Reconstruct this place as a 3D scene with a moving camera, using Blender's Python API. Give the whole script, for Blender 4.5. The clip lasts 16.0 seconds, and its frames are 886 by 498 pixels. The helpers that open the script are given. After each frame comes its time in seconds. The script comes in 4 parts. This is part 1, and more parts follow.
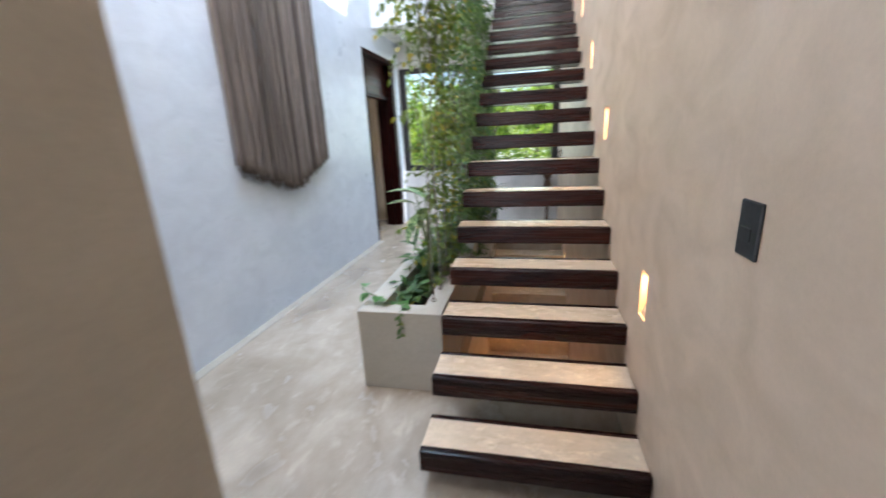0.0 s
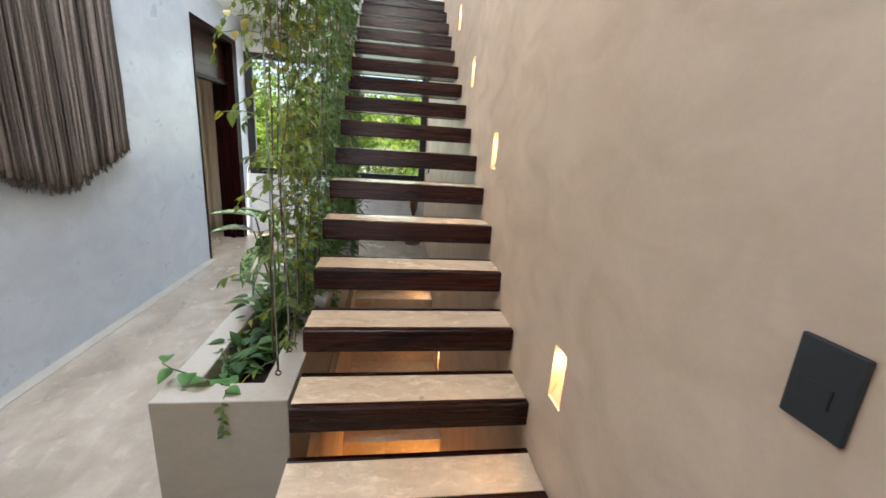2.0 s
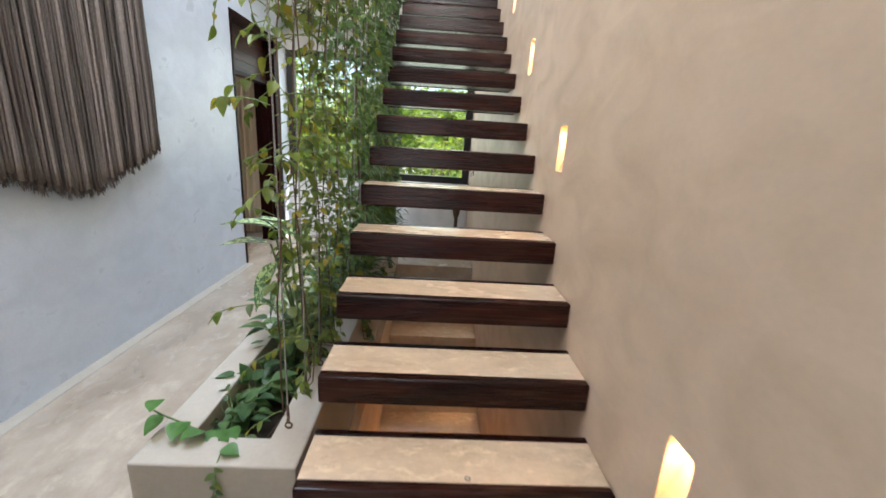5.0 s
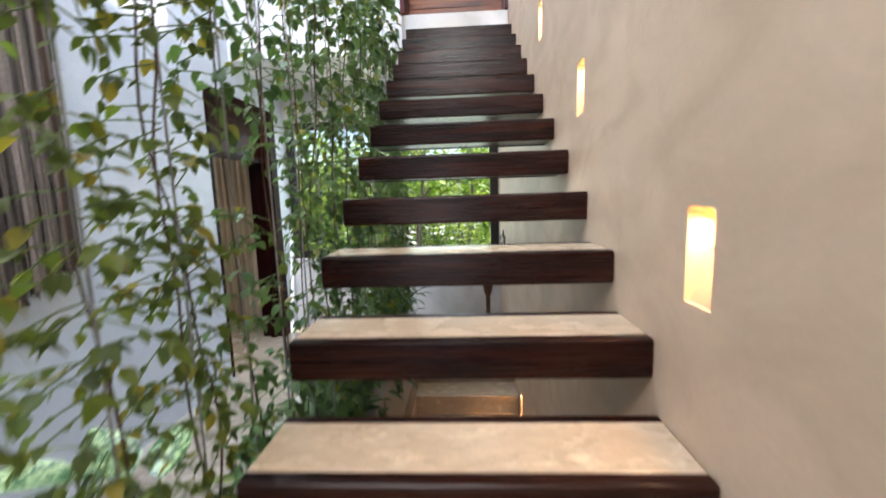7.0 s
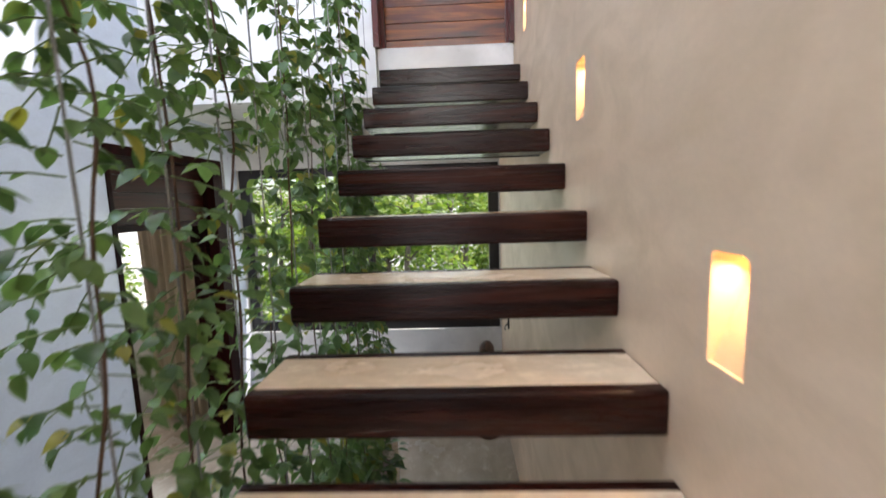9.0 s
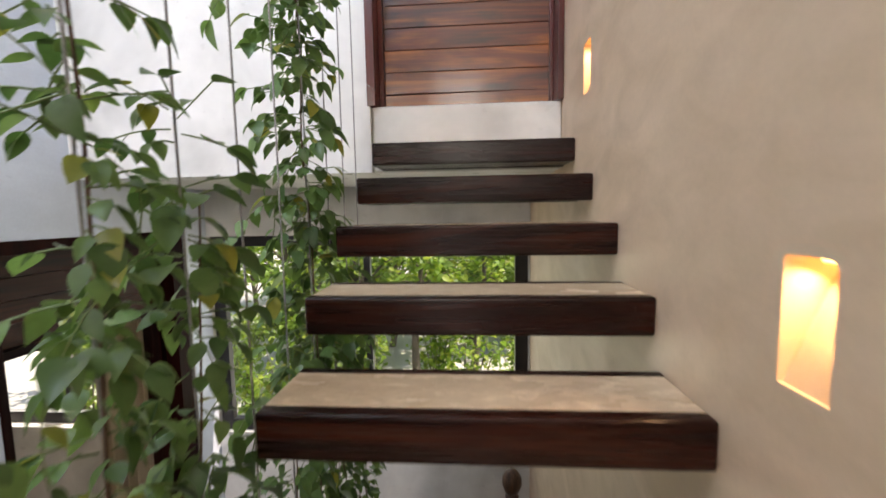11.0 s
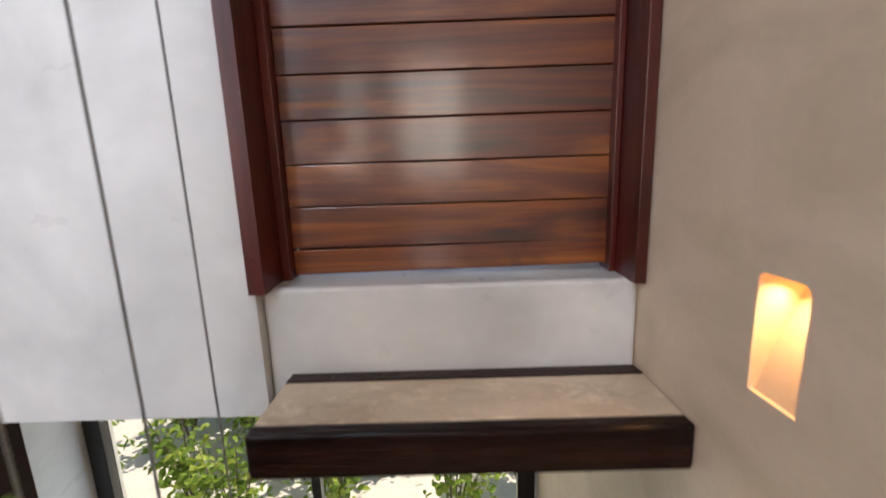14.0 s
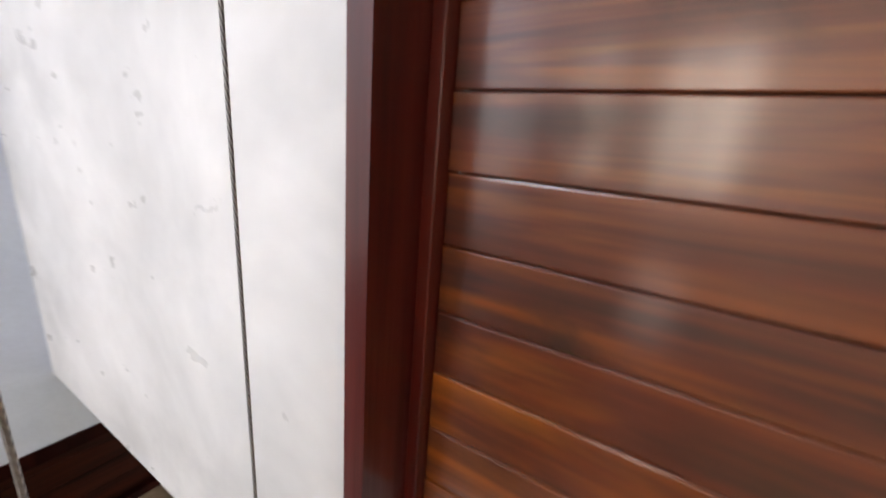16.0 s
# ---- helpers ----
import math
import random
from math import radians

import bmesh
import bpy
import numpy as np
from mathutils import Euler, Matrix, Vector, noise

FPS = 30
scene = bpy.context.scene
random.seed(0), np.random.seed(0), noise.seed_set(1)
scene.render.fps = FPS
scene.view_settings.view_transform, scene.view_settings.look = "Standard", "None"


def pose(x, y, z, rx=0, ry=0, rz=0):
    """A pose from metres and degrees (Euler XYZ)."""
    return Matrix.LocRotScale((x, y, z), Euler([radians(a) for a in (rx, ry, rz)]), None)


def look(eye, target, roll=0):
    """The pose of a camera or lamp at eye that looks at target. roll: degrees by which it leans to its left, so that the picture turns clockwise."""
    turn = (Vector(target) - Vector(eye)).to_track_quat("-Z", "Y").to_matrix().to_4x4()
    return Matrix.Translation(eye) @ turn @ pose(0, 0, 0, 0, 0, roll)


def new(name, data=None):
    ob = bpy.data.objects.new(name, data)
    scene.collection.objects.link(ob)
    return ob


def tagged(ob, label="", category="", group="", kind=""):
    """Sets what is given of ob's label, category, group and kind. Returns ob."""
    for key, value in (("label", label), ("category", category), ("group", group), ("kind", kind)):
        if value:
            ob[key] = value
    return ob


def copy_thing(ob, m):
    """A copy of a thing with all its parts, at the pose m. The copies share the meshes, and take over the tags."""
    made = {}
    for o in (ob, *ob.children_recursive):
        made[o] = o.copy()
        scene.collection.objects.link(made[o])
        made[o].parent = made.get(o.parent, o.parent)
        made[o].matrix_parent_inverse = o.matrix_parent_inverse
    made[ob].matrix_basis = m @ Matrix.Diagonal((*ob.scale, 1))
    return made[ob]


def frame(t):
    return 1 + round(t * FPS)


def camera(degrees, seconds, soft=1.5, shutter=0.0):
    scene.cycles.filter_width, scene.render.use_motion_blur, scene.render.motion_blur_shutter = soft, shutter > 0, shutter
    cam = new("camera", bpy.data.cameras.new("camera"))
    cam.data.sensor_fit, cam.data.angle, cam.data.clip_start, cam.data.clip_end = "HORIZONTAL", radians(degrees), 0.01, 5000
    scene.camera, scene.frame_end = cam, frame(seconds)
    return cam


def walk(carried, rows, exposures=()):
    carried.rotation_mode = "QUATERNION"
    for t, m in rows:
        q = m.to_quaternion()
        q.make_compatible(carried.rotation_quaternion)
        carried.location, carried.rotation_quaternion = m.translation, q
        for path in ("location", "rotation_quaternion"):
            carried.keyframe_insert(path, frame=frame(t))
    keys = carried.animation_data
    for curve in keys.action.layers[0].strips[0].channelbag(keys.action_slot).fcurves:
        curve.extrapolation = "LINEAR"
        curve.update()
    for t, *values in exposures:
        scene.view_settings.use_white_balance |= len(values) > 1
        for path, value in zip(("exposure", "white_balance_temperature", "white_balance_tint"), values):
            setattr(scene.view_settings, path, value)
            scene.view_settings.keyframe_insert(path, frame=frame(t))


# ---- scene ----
cam = camera(96.2, 16.0, soft=1.6, shutter=0.5)
PATH = [
    (0.0, -0.455, -1.019, 1.411, 11.85, -15.80, 2.73),
    (0.5, -0.502, -0.708, 1.388, -0.15, -15.99, 1.39),
    (1.0, -0.539, -0.518, 1.442, -5.78, -14.70, -2.41),
    (1.5, -0.527, -0.494, 1.458, -7.83, -15.85, -3.60),
    (2.0, -0.560, -0.472, 1.462, -7.38, -14.84, -3.71),
    (2.5, -0.571, -0.454, 1.458, -7.51, -15.06, -4.38),
    (3.0, -0.557, -0.440, 1.469, -8.33, -14.90, -4.99),
    (3.5, -0.562, -0.424, 1.465, -8.39, -15.29, -5.23),
    (3.7, -0.572, -0.419, 1.461, -8.32, -15.40, -5.61),
    (5.8, -0.511, 0.265, 1.399, 2.08, -14.85, -1.04),
    (6.0, -0.486, 0.357, 1.386, 1.79, -15.23, -0.29),
    (6.5, -0.429, 0.669, 1.436, 3.58, -13.07, -0.08),
    (7.0, -0.446, 0.906, 1.573, 2.75, -7.53, 1.82),
    (7.5, -0.469, 1.140, 1.746, 0.26, -7.23, 3.76),
    (8.0, -0.421, 1.382, 1.914, 3.30, -7.10, 4.84),
    (8.5, -0.428, 1.607, 2.051, 2.17, -7.47, 3.59),
    (9.0, -0.425, 1.833, 2.148, 1.85, -7.00, 1.84),
    (9.5, -0.447, 2.028, 2.298, 3.69, -5.59, 1.84),
    (9.7, -0.456, 2.120, 2.358, 3.20, -5.17, 1.36),
    (11.8, -0.453, 2.928, 2.883, 4.54, -5.81, 1.17),
    (12.0, -0.490, 2.986, 2.948, 4.65, -6.96, 1.57),
    (12.5, -0.487, 3.188, 3.068, 1.69, -7.14, 0.21),
    (13.0, -0.466, 3.395, 3.190, 1.69, -7.21, 1.26),
    (13.5, -0.473, 3.576, 3.329, 3.08, -6.99, 1.22),
    (14.0, -0.474, 3.743, 3.468, 0.27, -10.60, 1.89),
    (14.5, -0.479, 3.913, 3.573, 6.16, -10.66, 1.61),
    (15.0, -0.531, 4.022, 3.656, 16.89, -12.38, -1.41),
    (15.5, -0.551, 4.156, 3.769, 20.90, -16.32, -3.60),
    (16.0, -0.585, 4.299, 3.886, 32.50, -15.91, -4.22),
]
walk(cam, [(t, pose(x, y, z, 90 + p, r, w)) for t, x, y, z, w, p, r in PATH],
     exposures=[(0.0, 1.60, 6200, 18), (0.5, 1.40, 7150, 20), (1.5, 1.45, 6800, 19), (3.5, 1.42, 6700, 19), (6.0, 1.56, 6700, 19), (6.7, 1.50, 6600, 19),
                (7.5, 1.33, 6400, 19), (8.0, 1.24, 6250, 20), (9.0, 1.00, 6700, 21), (9.5, 0.94, 6950, 22),
                (12.0, 0.65, 7650, 23), (13.0, 0.62, 7550, 24), (14.0, 0.32, 7450, 25), (15.0, 0.57, 7500, 26), (16.0, 0.70, 7700, 25)])

# ---- world, sun, exposure ----
SUN_ELEV, SUN_AZ = 61.0, 70.0       # azimuth from +y towards +x
world = bpy.data.worlds.new("sky")
scene.world = world
world.use_nodes = True
wn = world.node_tree
sky = wn.nodes.new("ShaderNodeTexSky")
sky.sky_type = "NISHITA"
sky.sun_disc = False
sky.sun_elevation = radians(SUN_ELEV)
sky.sun_rotation = radians(SUN_AZ)
wn.links.new(sky.outputs[0], wn.nodes["Background"].inputs[0])
wn.nodes["Background"].inputs[1].default_value = 0.13
sun = new("sun", bpy.data.lights.new("sun", "SUN"))
sun.data.energy, sun.data.angle, sun.data.color = 5.0, radians(0.5), (1.0, 0.95, 0.86)
_d = Vector((math.sin(radians(SUN_AZ)) * math.cos(radians(SUN_ELEV)),
             math.cos(radians(SUN_AZ)) * math.cos(radians(SUN_ELEV)), math.sin(radians(SUN_ELEV))))
sun.matrix_world = look(_d * 30, (0, 0, 0))


def area(name, eye, target, sx, sy, watts, color):
    """The sky's light at an opening, or a strip lamp."""
    ob = new(name, bpy.data.lights.new(name, "AREA"))
    ob.data.shape, ob.data.size, ob.data.size_y = "RECTANGLE", sx, sy
    ob.data.energy, ob.data.color = watts, color
    ob.matrix_world = look(eye, target)
    return ob


area("skylight_sky", (-1.70, 1.9, 5.95), (-1.70, 1.9, 0), 3.6, 1.35, 238, (0.60, 0.79, 1.0))
area("clerestory_sky", (-1.3, -0.85, 4.3), (-1.3, 3.0, 3.6), 2.1, 1.7, 92, (1.0, 0.97, 0.93))
area("end_window_sky", (-1.3, 5.90, 1.7), (-1.3, 3.0, 1.2), 2.3, 1.5, 7, (0.90, 1.0, 0.95))
area("side_room_sky", (-4.0, 5.90, 1.6), (-3.6, 3.5, 0.9), 1.6, 1.3, 28, (1.0, 0.98, 0.92))
# added fill light from behind, inside the lobby's unseen opening
area("lobby_sky", (-0.9, -2.95, 1.5), (-0.9, 0.0, 1.1), 0.9, 1.9, 3.5, (0.92, 0.95, 1.0))


# ---- materials ----
def mat(name):
    m = bpy.data.materials.new(name)
    m.use_nodes = True
    nt = m.node_tree
    return m, nt, nt.nodes["Principled BSDF"]


def nd(nt, kind, **inputs):
    n = nt.nodes.new(kind)
    for k, v in inputs.items():
        n.inputs[k.replace("_", " ")].default_value = v
    return n


def mixc(nt, fac, a, b, mode="MIX"):
    n = nt.nodes.new("ShaderNodeMix")
    n.data_type, n.blend_type = "RGBA", mode
    for i, v in ((0, fac), (6, a), (7, b)):
        if isinstance(v, (int, float)):
            n.inputs[i].default_value = v
        elif isinstance(v, tuple):
            n.inputs[i].default_value = (*v, 1)
        else:
            nt.links.new(v, n.inputs[i])
    return n.outputs[2]


def ramp(nt, src, stops):
    n = nt.nodes.new("ShaderNodeValToRGB")
    while len(n.color_ramp.elements) < len(stops):
        n.color_ramp.elements.new(0.5)
    for e, (p, c) in zip(n.color_ramp.elements, stops):
        e.position, e.color = p, (*c, 1) if isinstance(c, tuple) else (c, c, c, 1)
    nt.links.new(src, n.inputs[0])
    return n.outputs[0]


def coords(nt, scale=(1, 1, 1), world_space=True):
    if world_space:
        g = nt.nodes.new("ShaderNodeNewGeometry").outputs["Position"]
    else:
        g = nt.nodes.new("ShaderNodeTexCoord").outputs["Object"]
    m = nd(nt, "ShaderNodeMapping")
    m.inputs["Scale"].default_value = scale
    nt.links.new(g, m.inputs[0])
    return m.outputs[0]


def noise_tex(nt, vec, scale, detail=5, rough=0.6, dist=0.0):
    n = nd(nt, "ShaderNodeTexNoise", Scale=scale, Detail=detail, Roughness=rough, Distortion=dist)
    nt.links.new(vec, n.inputs["Vector"])
    return n.outputs["Fac"]


def bump(nt, bs, src, strength, distance):
    b = nd(nt, "ShaderNodeBump", Strength=strength, Distance=distance)
    nt.links.new(src, b.inputs["Height"])
    nt.links.new(b.outputs[0], bs.inputs["Normal"])


def stucco(name, light, dark, stain, rough=0.55, polish=0.0, patch=0.5, size=1.0, mottle=0.15, swirl=0.9, streak=(1, 1, 1.5), scuff=0.0):
    """Hand-trowelled lime stucco: broad clouds, burnished trowel patches, fine mottling and grain."""
    m, nt, bs = mat(name)
    v = coords(nt, (size, size, size))
    cloud = noise_tex(nt, v, 1.1, 4, 0.55, 0.3)
    trowel = noise_tex(nt, coords(nt, tuple(size * k for k in streak)), 3.4, 4, 0.52, swirl)
    fine = noise_tex(nt, coords(nt, streak), 21, 6, 0.66, swirl * 0.8)
    grain = noise_tex(nt, coords(nt), 70, 3, 0.7)
    c = mixc(nt, ramp(nt, cloud, [(0.28, 0.0), (0.72, 1.0)]), dark, light)
    c = mixc(nt, ramp(nt, trowel, [(0.40, 0.0), (0.80, patch)]), c, stain)
    c = mixc(nt, mottle, c, ramp(nt, fine, [(0.22, 0.35), (0.80, 1.0)]), "MULTIPLY")
    c = mixc(nt, min(0.10, mottle * 0.7), c, ramp(nt, grain, [(0.3, 0.3), (0.7, 1.0)]), "MULTIPLY")
    if scuff:
        rub = noise_tex(nt, coords(nt, tuple(size * k * 1.4 for k in streak)), 6.5, 8, 0.70, 0.4)
        c = mixc(nt, ramp(nt, rub, [(0.54, 0.0), (0.68, scuff)]), c, tuple(min(1.0, k * 1.22) for k in light))
        c = mixc(nt, ramp(nt, rub, [(0.26, scuff * 0.5), (0.42, 0.0)]), c, stain)
    nt.links.new(c, bs.inputs["Base Color"])
    r = ramp(nt, mixc(nt, 0.15, trowel, fine), [(0.30, rough - polish), (0.72, rough + 0.12)])
    nt.links.new(r, bs.inputs["Roughness"])
    h = mixc(nt, 0.25, trowel, fine)
    bump(nt, bs, h, 0.13, 0.010)
    return m


def wood(name, dark, mid, light, rough, axis=0, grain=1.0, coat=0.0, contrast=1.0, spec=0.5, knots=0, worn=0.0, coat_ior=1.5):
    """Stained timber; the grain runs along the object's given axis."""
    m, nt, bs = mat(name)
    info = nt.nodes.new("ShaderNodeObjectInfo")
    tc = nt.nodes.new("ShaderNodeTexCoord")
    shift = nt.nodes.new("ShaderNodeVectorMath")
    shift.operation = "MULTIPLY_ADD"
    comb = nt.nodes.new("ShaderNodeCombineXYZ")
    for i in range(3):
        nt.links.new(info.outputs["Random"], comb.inputs[i])
    shift.inputs[1].default_value = (37, 53, 71)
    nt.links.new(comb.outputs[0], shift.inputs[0])
    nt.links.new(tc.outputs["Object"], shift.inputs[2])
    s = [9.0 * grain] * 3
    s[axis] = 0.9 * grain
    mp = nd(nt, "ShaderNodeMapping")
    mp.inputs["Scale"].default_value = s
    nt.links.new(shift.outputs[0], mp.inputs[0])
    fig = noise_tex(nt, mp.outputs[0], 1.0, 4, 0.55, 2.2)
    s2 = [90.0 * grain] * 3
    s2[axis] = 2.5 * grain
    mp2 = nd(nt, "ShaderNodeMapping")
    mp2.inputs["Scale"].default_value = s2
    nt.links.new(shift.outputs[0], mp2.inputs[0])
    pore = noise_tex(nt, mp2.outputs[0], 1.0, 5, 0.6, 0.3)
    c = ramp(nt, fig, [(0.30, dark), (0.48, mid), (0.70, light)])
    c = mixc(nt, 0.55 * contrast, c, ramp(nt, pore, [(0.36, 0.25), (0.62, 1.0)]), "MULTIPLY")
    if knots:
        s3 = [3.4] * 3
        s3[axis] = 1.5
        mp3 = nd(nt, "ShaderNodeMapping")
        mp3.inputs["Scale"].default_value = s3
        nt.links.new(shift.outputs[0], mp3.inputs[0])
        blot = noise_tex(nt, mp3.outputs[0], 1.6, 5, 0.6, 0.8)
        c = mixc(nt, ramp(nt, blot, [(0.54, 0.0), (0.72, 0.75)]), c, dark)
    if worn:
        s4 = [150.0] * 3
        s4[axis] = 5.0
        mp4 = nd(nt, "ShaderNodeMapping")
        mp4.inputs["Scale"].default_value = s4
        nt.links.new(shift.outputs[0], mp4.inputs[0])
        scr = noise_tex(nt, mp4.outputs[0], 1.0, 4, 0.65, 0.4)
        rubbed = noise_tex(nt, mp.outputs[0], 0.8, 3, 0.5)
        f = mixc(nt, 1.0, ramp(nt, scr, [(0.55, 0.0), (0.70, worn)]), ramp(nt, rubbed, [(0.40, 0.0), (0.65, 1.0)]), "MULTIPLY")
        c = mixc(nt, f, c, (0.13, 0.058, 0.036))
    tint = ramp(nt, info.outputs["Random"], [(0.0, (0.62, 0.50, 0.48)), (0.5, (0.85, 0.80, 0.85)), (1.0, (1.0, 1.0, 0.9))])
    c = mixc(nt, 0.85, c, tint, "MULTIPLY")
    nt.links.new(c, bs.inputs["Base Color"])
    nt.links.new(ramp(nt, pore, [(0.3, rough + 0.15), (0.7, rough)]), bs.inputs["Roughness"])
    bs.inputs["Coat Weight"].default_value = coat
    bs.inputs["Specular IOR Level"].default_value = spec
    bs.inputs["Coat Roughness"].default_value = 0.17
    bs.inputs["Coat IOR"].default_value = coat_ior
    bump(nt, bs, mixc(nt, 0.5, fig, pore), 0.25, 0.003)
    return m


def leafy(name, dark, light, yellow, amount=0.2, rough=0.45, see=0.35):
    m, nt, bs = mat(name)
    geo = nt.nodes.new("ShaderNodeNewGeometry")
    rnd = geo.outputs["Random Per Island"]
    c = ramp(nt, rnd, [(0.0, dark), (1.0 - amount - 0.02, light), (1.0 - amount * 0.4, yellow)])
    spots = noise_tex(nt, coords(nt), 60, 3)
    c = mixc(nt, 0.35, c, ramp(nt, spots, [(0.3, 0.45), (0.7, 1.0)]), "MULTIPLY")
    nt.links.new(c, bs.inputs["Base Color"])
    bs.inputs["Roughness"].default_value = rough
    tr = nd(nt, "ShaderNodeBsdfTranslucent")
    nt.links.new(mixc(nt, 1.0, c, (1.0, 1.0, 0.55), "MULTIPLY"), tr.inputs["Color"])
    mx = nd(nt, "ShaderNodeMixShader", Fac=see)
    nt.links.new(bs.outputs[0], mx.inputs[1])
    nt.links.new(tr.outputs[0], mx.inputs[2])
    nt.links.new(mx.outputs[0], nt.nodes["Material Output"].inputs["Surface"])
    return m


def plain(name, color, rough=0.5, metal=0.0, var=0.25, scale=25, relief=0.1):
    m, nt, bs = mat(name)
    v = coords(nt, world_space=False)
    a = noise_tex(nt, v, scale, 5)
    b = noise_tex(nt, v, scale * 0.12, 3)
    c = mixc(nt, var, color, ramp(nt, a, [(0.3, 0.35), (0.7, 1.0)]), "MULTIPLY")
    c = mixc(nt, var * 0.6, c, ramp(nt, b, [(0.3, 0.4), (0.7, 1.0)]), "MULTIPLY")
    nt.links.new(c, bs.inputs["Base Color"])
    nt.links.new(ramp(nt, a, [(0.2, max(rough - 0.1, 0.02)), (0.8, min(rough + 0.1, 1.0))]), bs.inputs["Roughness"])
    bs.inputs["Metallic"].default_value = metal
    bump(nt, bs, a, relief, 0.003)
    return m


def cord(name):
    m, nt, bs = mat(name)
    info = nt.nodes.new("ShaderNodeObjectInfo")
    g = noise_tex(nt, coords(nt, (1, 1, 0.35)), 160, 4)
    c = ramp(nt, info.outputs["Random"], [(0.0, (0.078, 0.062, 0.052)), (0.5, (0.170, 0.139, 0.119)), (1.0, (0.310, 0.260, 0.230))])
    c = mixc(nt, 0.6, c, ramp(nt, g, [(0.3, 0.3), (0.7, 1.0)]), "MULTIPLY")
    nt.links.new(c, bs.inputs["Base Color"])
    bs.inputs["Roughness"].default_value = 0.92
    bump(nt, bs, g, 0.7, 0.003)
    return m


def glowing(name, color, strength):
    m, nt, bs = mat(name)
    bs.inputs["Base Color"].default_value = (*color, 1)
    bs.inputs["Emission Color"].default_value = (*color, 1)
    bs.inputs["Emission Strength"].default_value = strength
    return m


def glass(name):
    m, nt, bs = mat(name)
    nt.nodes.remove(bs)
    tp = nd(nt, "ShaderNodeBsdfTransparent")
    tp.inputs[0].default_value = (0.93, 0.97, 0.95, 1)
    gl = nd(nt, "ShaderNodeBsdfGlossy", Roughness=0.02)
    lw = nd(nt, "ShaderNodeLayerWeight", Blend=0.5)
    mx = nd(nt, "ShaderNodeMixShader")
    nt.links.new(ramp(nt, lw.outputs["Facing"], [(0.0, 0.03), (0.55, 0.05), (0.80, 0.20), (1.0, 0.9)]), mx.inputs[0])
    nt.links.new(tp.outputs[0], mx.inputs[1])
    nt.links.new(gl.outputs[0], mx.inputs[2])
    nt.links.new(mx.outputs[0], nt.nodes["Material Output"].inputs["Surface"])
    return m


M_BEIGE = stucco("beige_stucco", (0.78, 0.600, 0.440), (0.630, 0.480, 0.345), (0.52, 0.388, 0.262), 0.50, 0.08, 0.75, 1.0, 0.10)
M_WHITE = stucco("white_stucco", (0.78, 0.78, 0.76), (0.50, 0.505, 0.49), (0.54, 0.54, 0.52), 0.36, 0.12, 0.05, 2.4, 0.01, 0.2)
# West wall's white stucco with the skylight's blue cast put into the colour
M_WHITE_SKYLIT = stucco("skylit_white_stucco", (0.71, 0.78, 0.88), (0.59, 0.66, 0.76), (0.50, 0.56, 0.65), 0.42, 0.18, 0.5, 1.2, 0.12)
M_PLANTER = stucco("pale_stucco", (0.49, 0.45, 0.375), (0.42, 0.385, 0.315), (0.36, 0.32, 0.26), 0.50, 0.05, 0.4, 1.0, 0.15)
M_FLOOR = stucco("polished_cement", (0.56, 0.48, 0.385), (0.37, 0.305, 0.230), (0.24, 0.19, 0.138), 0.22, 0.10, 0.85, 1.1, 0.22, 0.35, (1.0, 0.6, 1), 0.35)
M_TREAD = stucco("tread_cement", (0.86, 0.70, 0.515), (0.74, 0.58, 0.41), (0.52, 0.37, 0.235), 0.24, 0.12, 0.70, 1.5, 0.36, 0.25, (0.8, 1.5, 1), 0.55)
M_EDGE = wood("dark_stair_wood", (0.006, 0.0010, 0.0007), (0.017, 0.0029, 0.0018), (0.050, 0.0130, 0.0075), 0.19, 0, 1.0, spec=0.26, worn=0.22)
M_FRAME = wood("red_brown_wood", (0.060, 0.0030, 0.0018), (0.095, 0.0062, 0.0036), (0.15, 0.016, 0.009), 0.32, 2, 0.8, 0.45, 0.5, spec=0.4)
M_DOORW = wood("varnished_plank", (0.034, 0.0050, 0.0016), (0.155, 0.023, 0.0032), (0.44, 0.118, 0.0080), 0.36, 0, 0.70, 1.0, 0.80, knots=1, coat_ior=1.54)
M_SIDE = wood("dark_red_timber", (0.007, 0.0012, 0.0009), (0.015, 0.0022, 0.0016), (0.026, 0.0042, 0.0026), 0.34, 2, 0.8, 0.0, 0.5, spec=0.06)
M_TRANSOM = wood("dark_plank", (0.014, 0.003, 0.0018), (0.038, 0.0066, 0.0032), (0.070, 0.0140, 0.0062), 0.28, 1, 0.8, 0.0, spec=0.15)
M_STAND = wood("turned_wood", (0.04, 0.018, 0.010), (0.08, 0.035, 0.018), (0.13, 0.06, 0.03), 0.35, 2, 1.2)
M_CORD = cord("brown_cord")
M_BLACK = plain("black_aluminium", (0.012, 0.012, 0.013), 0.38, 0.0, 0.2, 60)
M_SWITCH = plain("graphite_plastic", (0.022, 0.025, 0.028), 0.42, 0.0, 0.15, 90, 0.05)


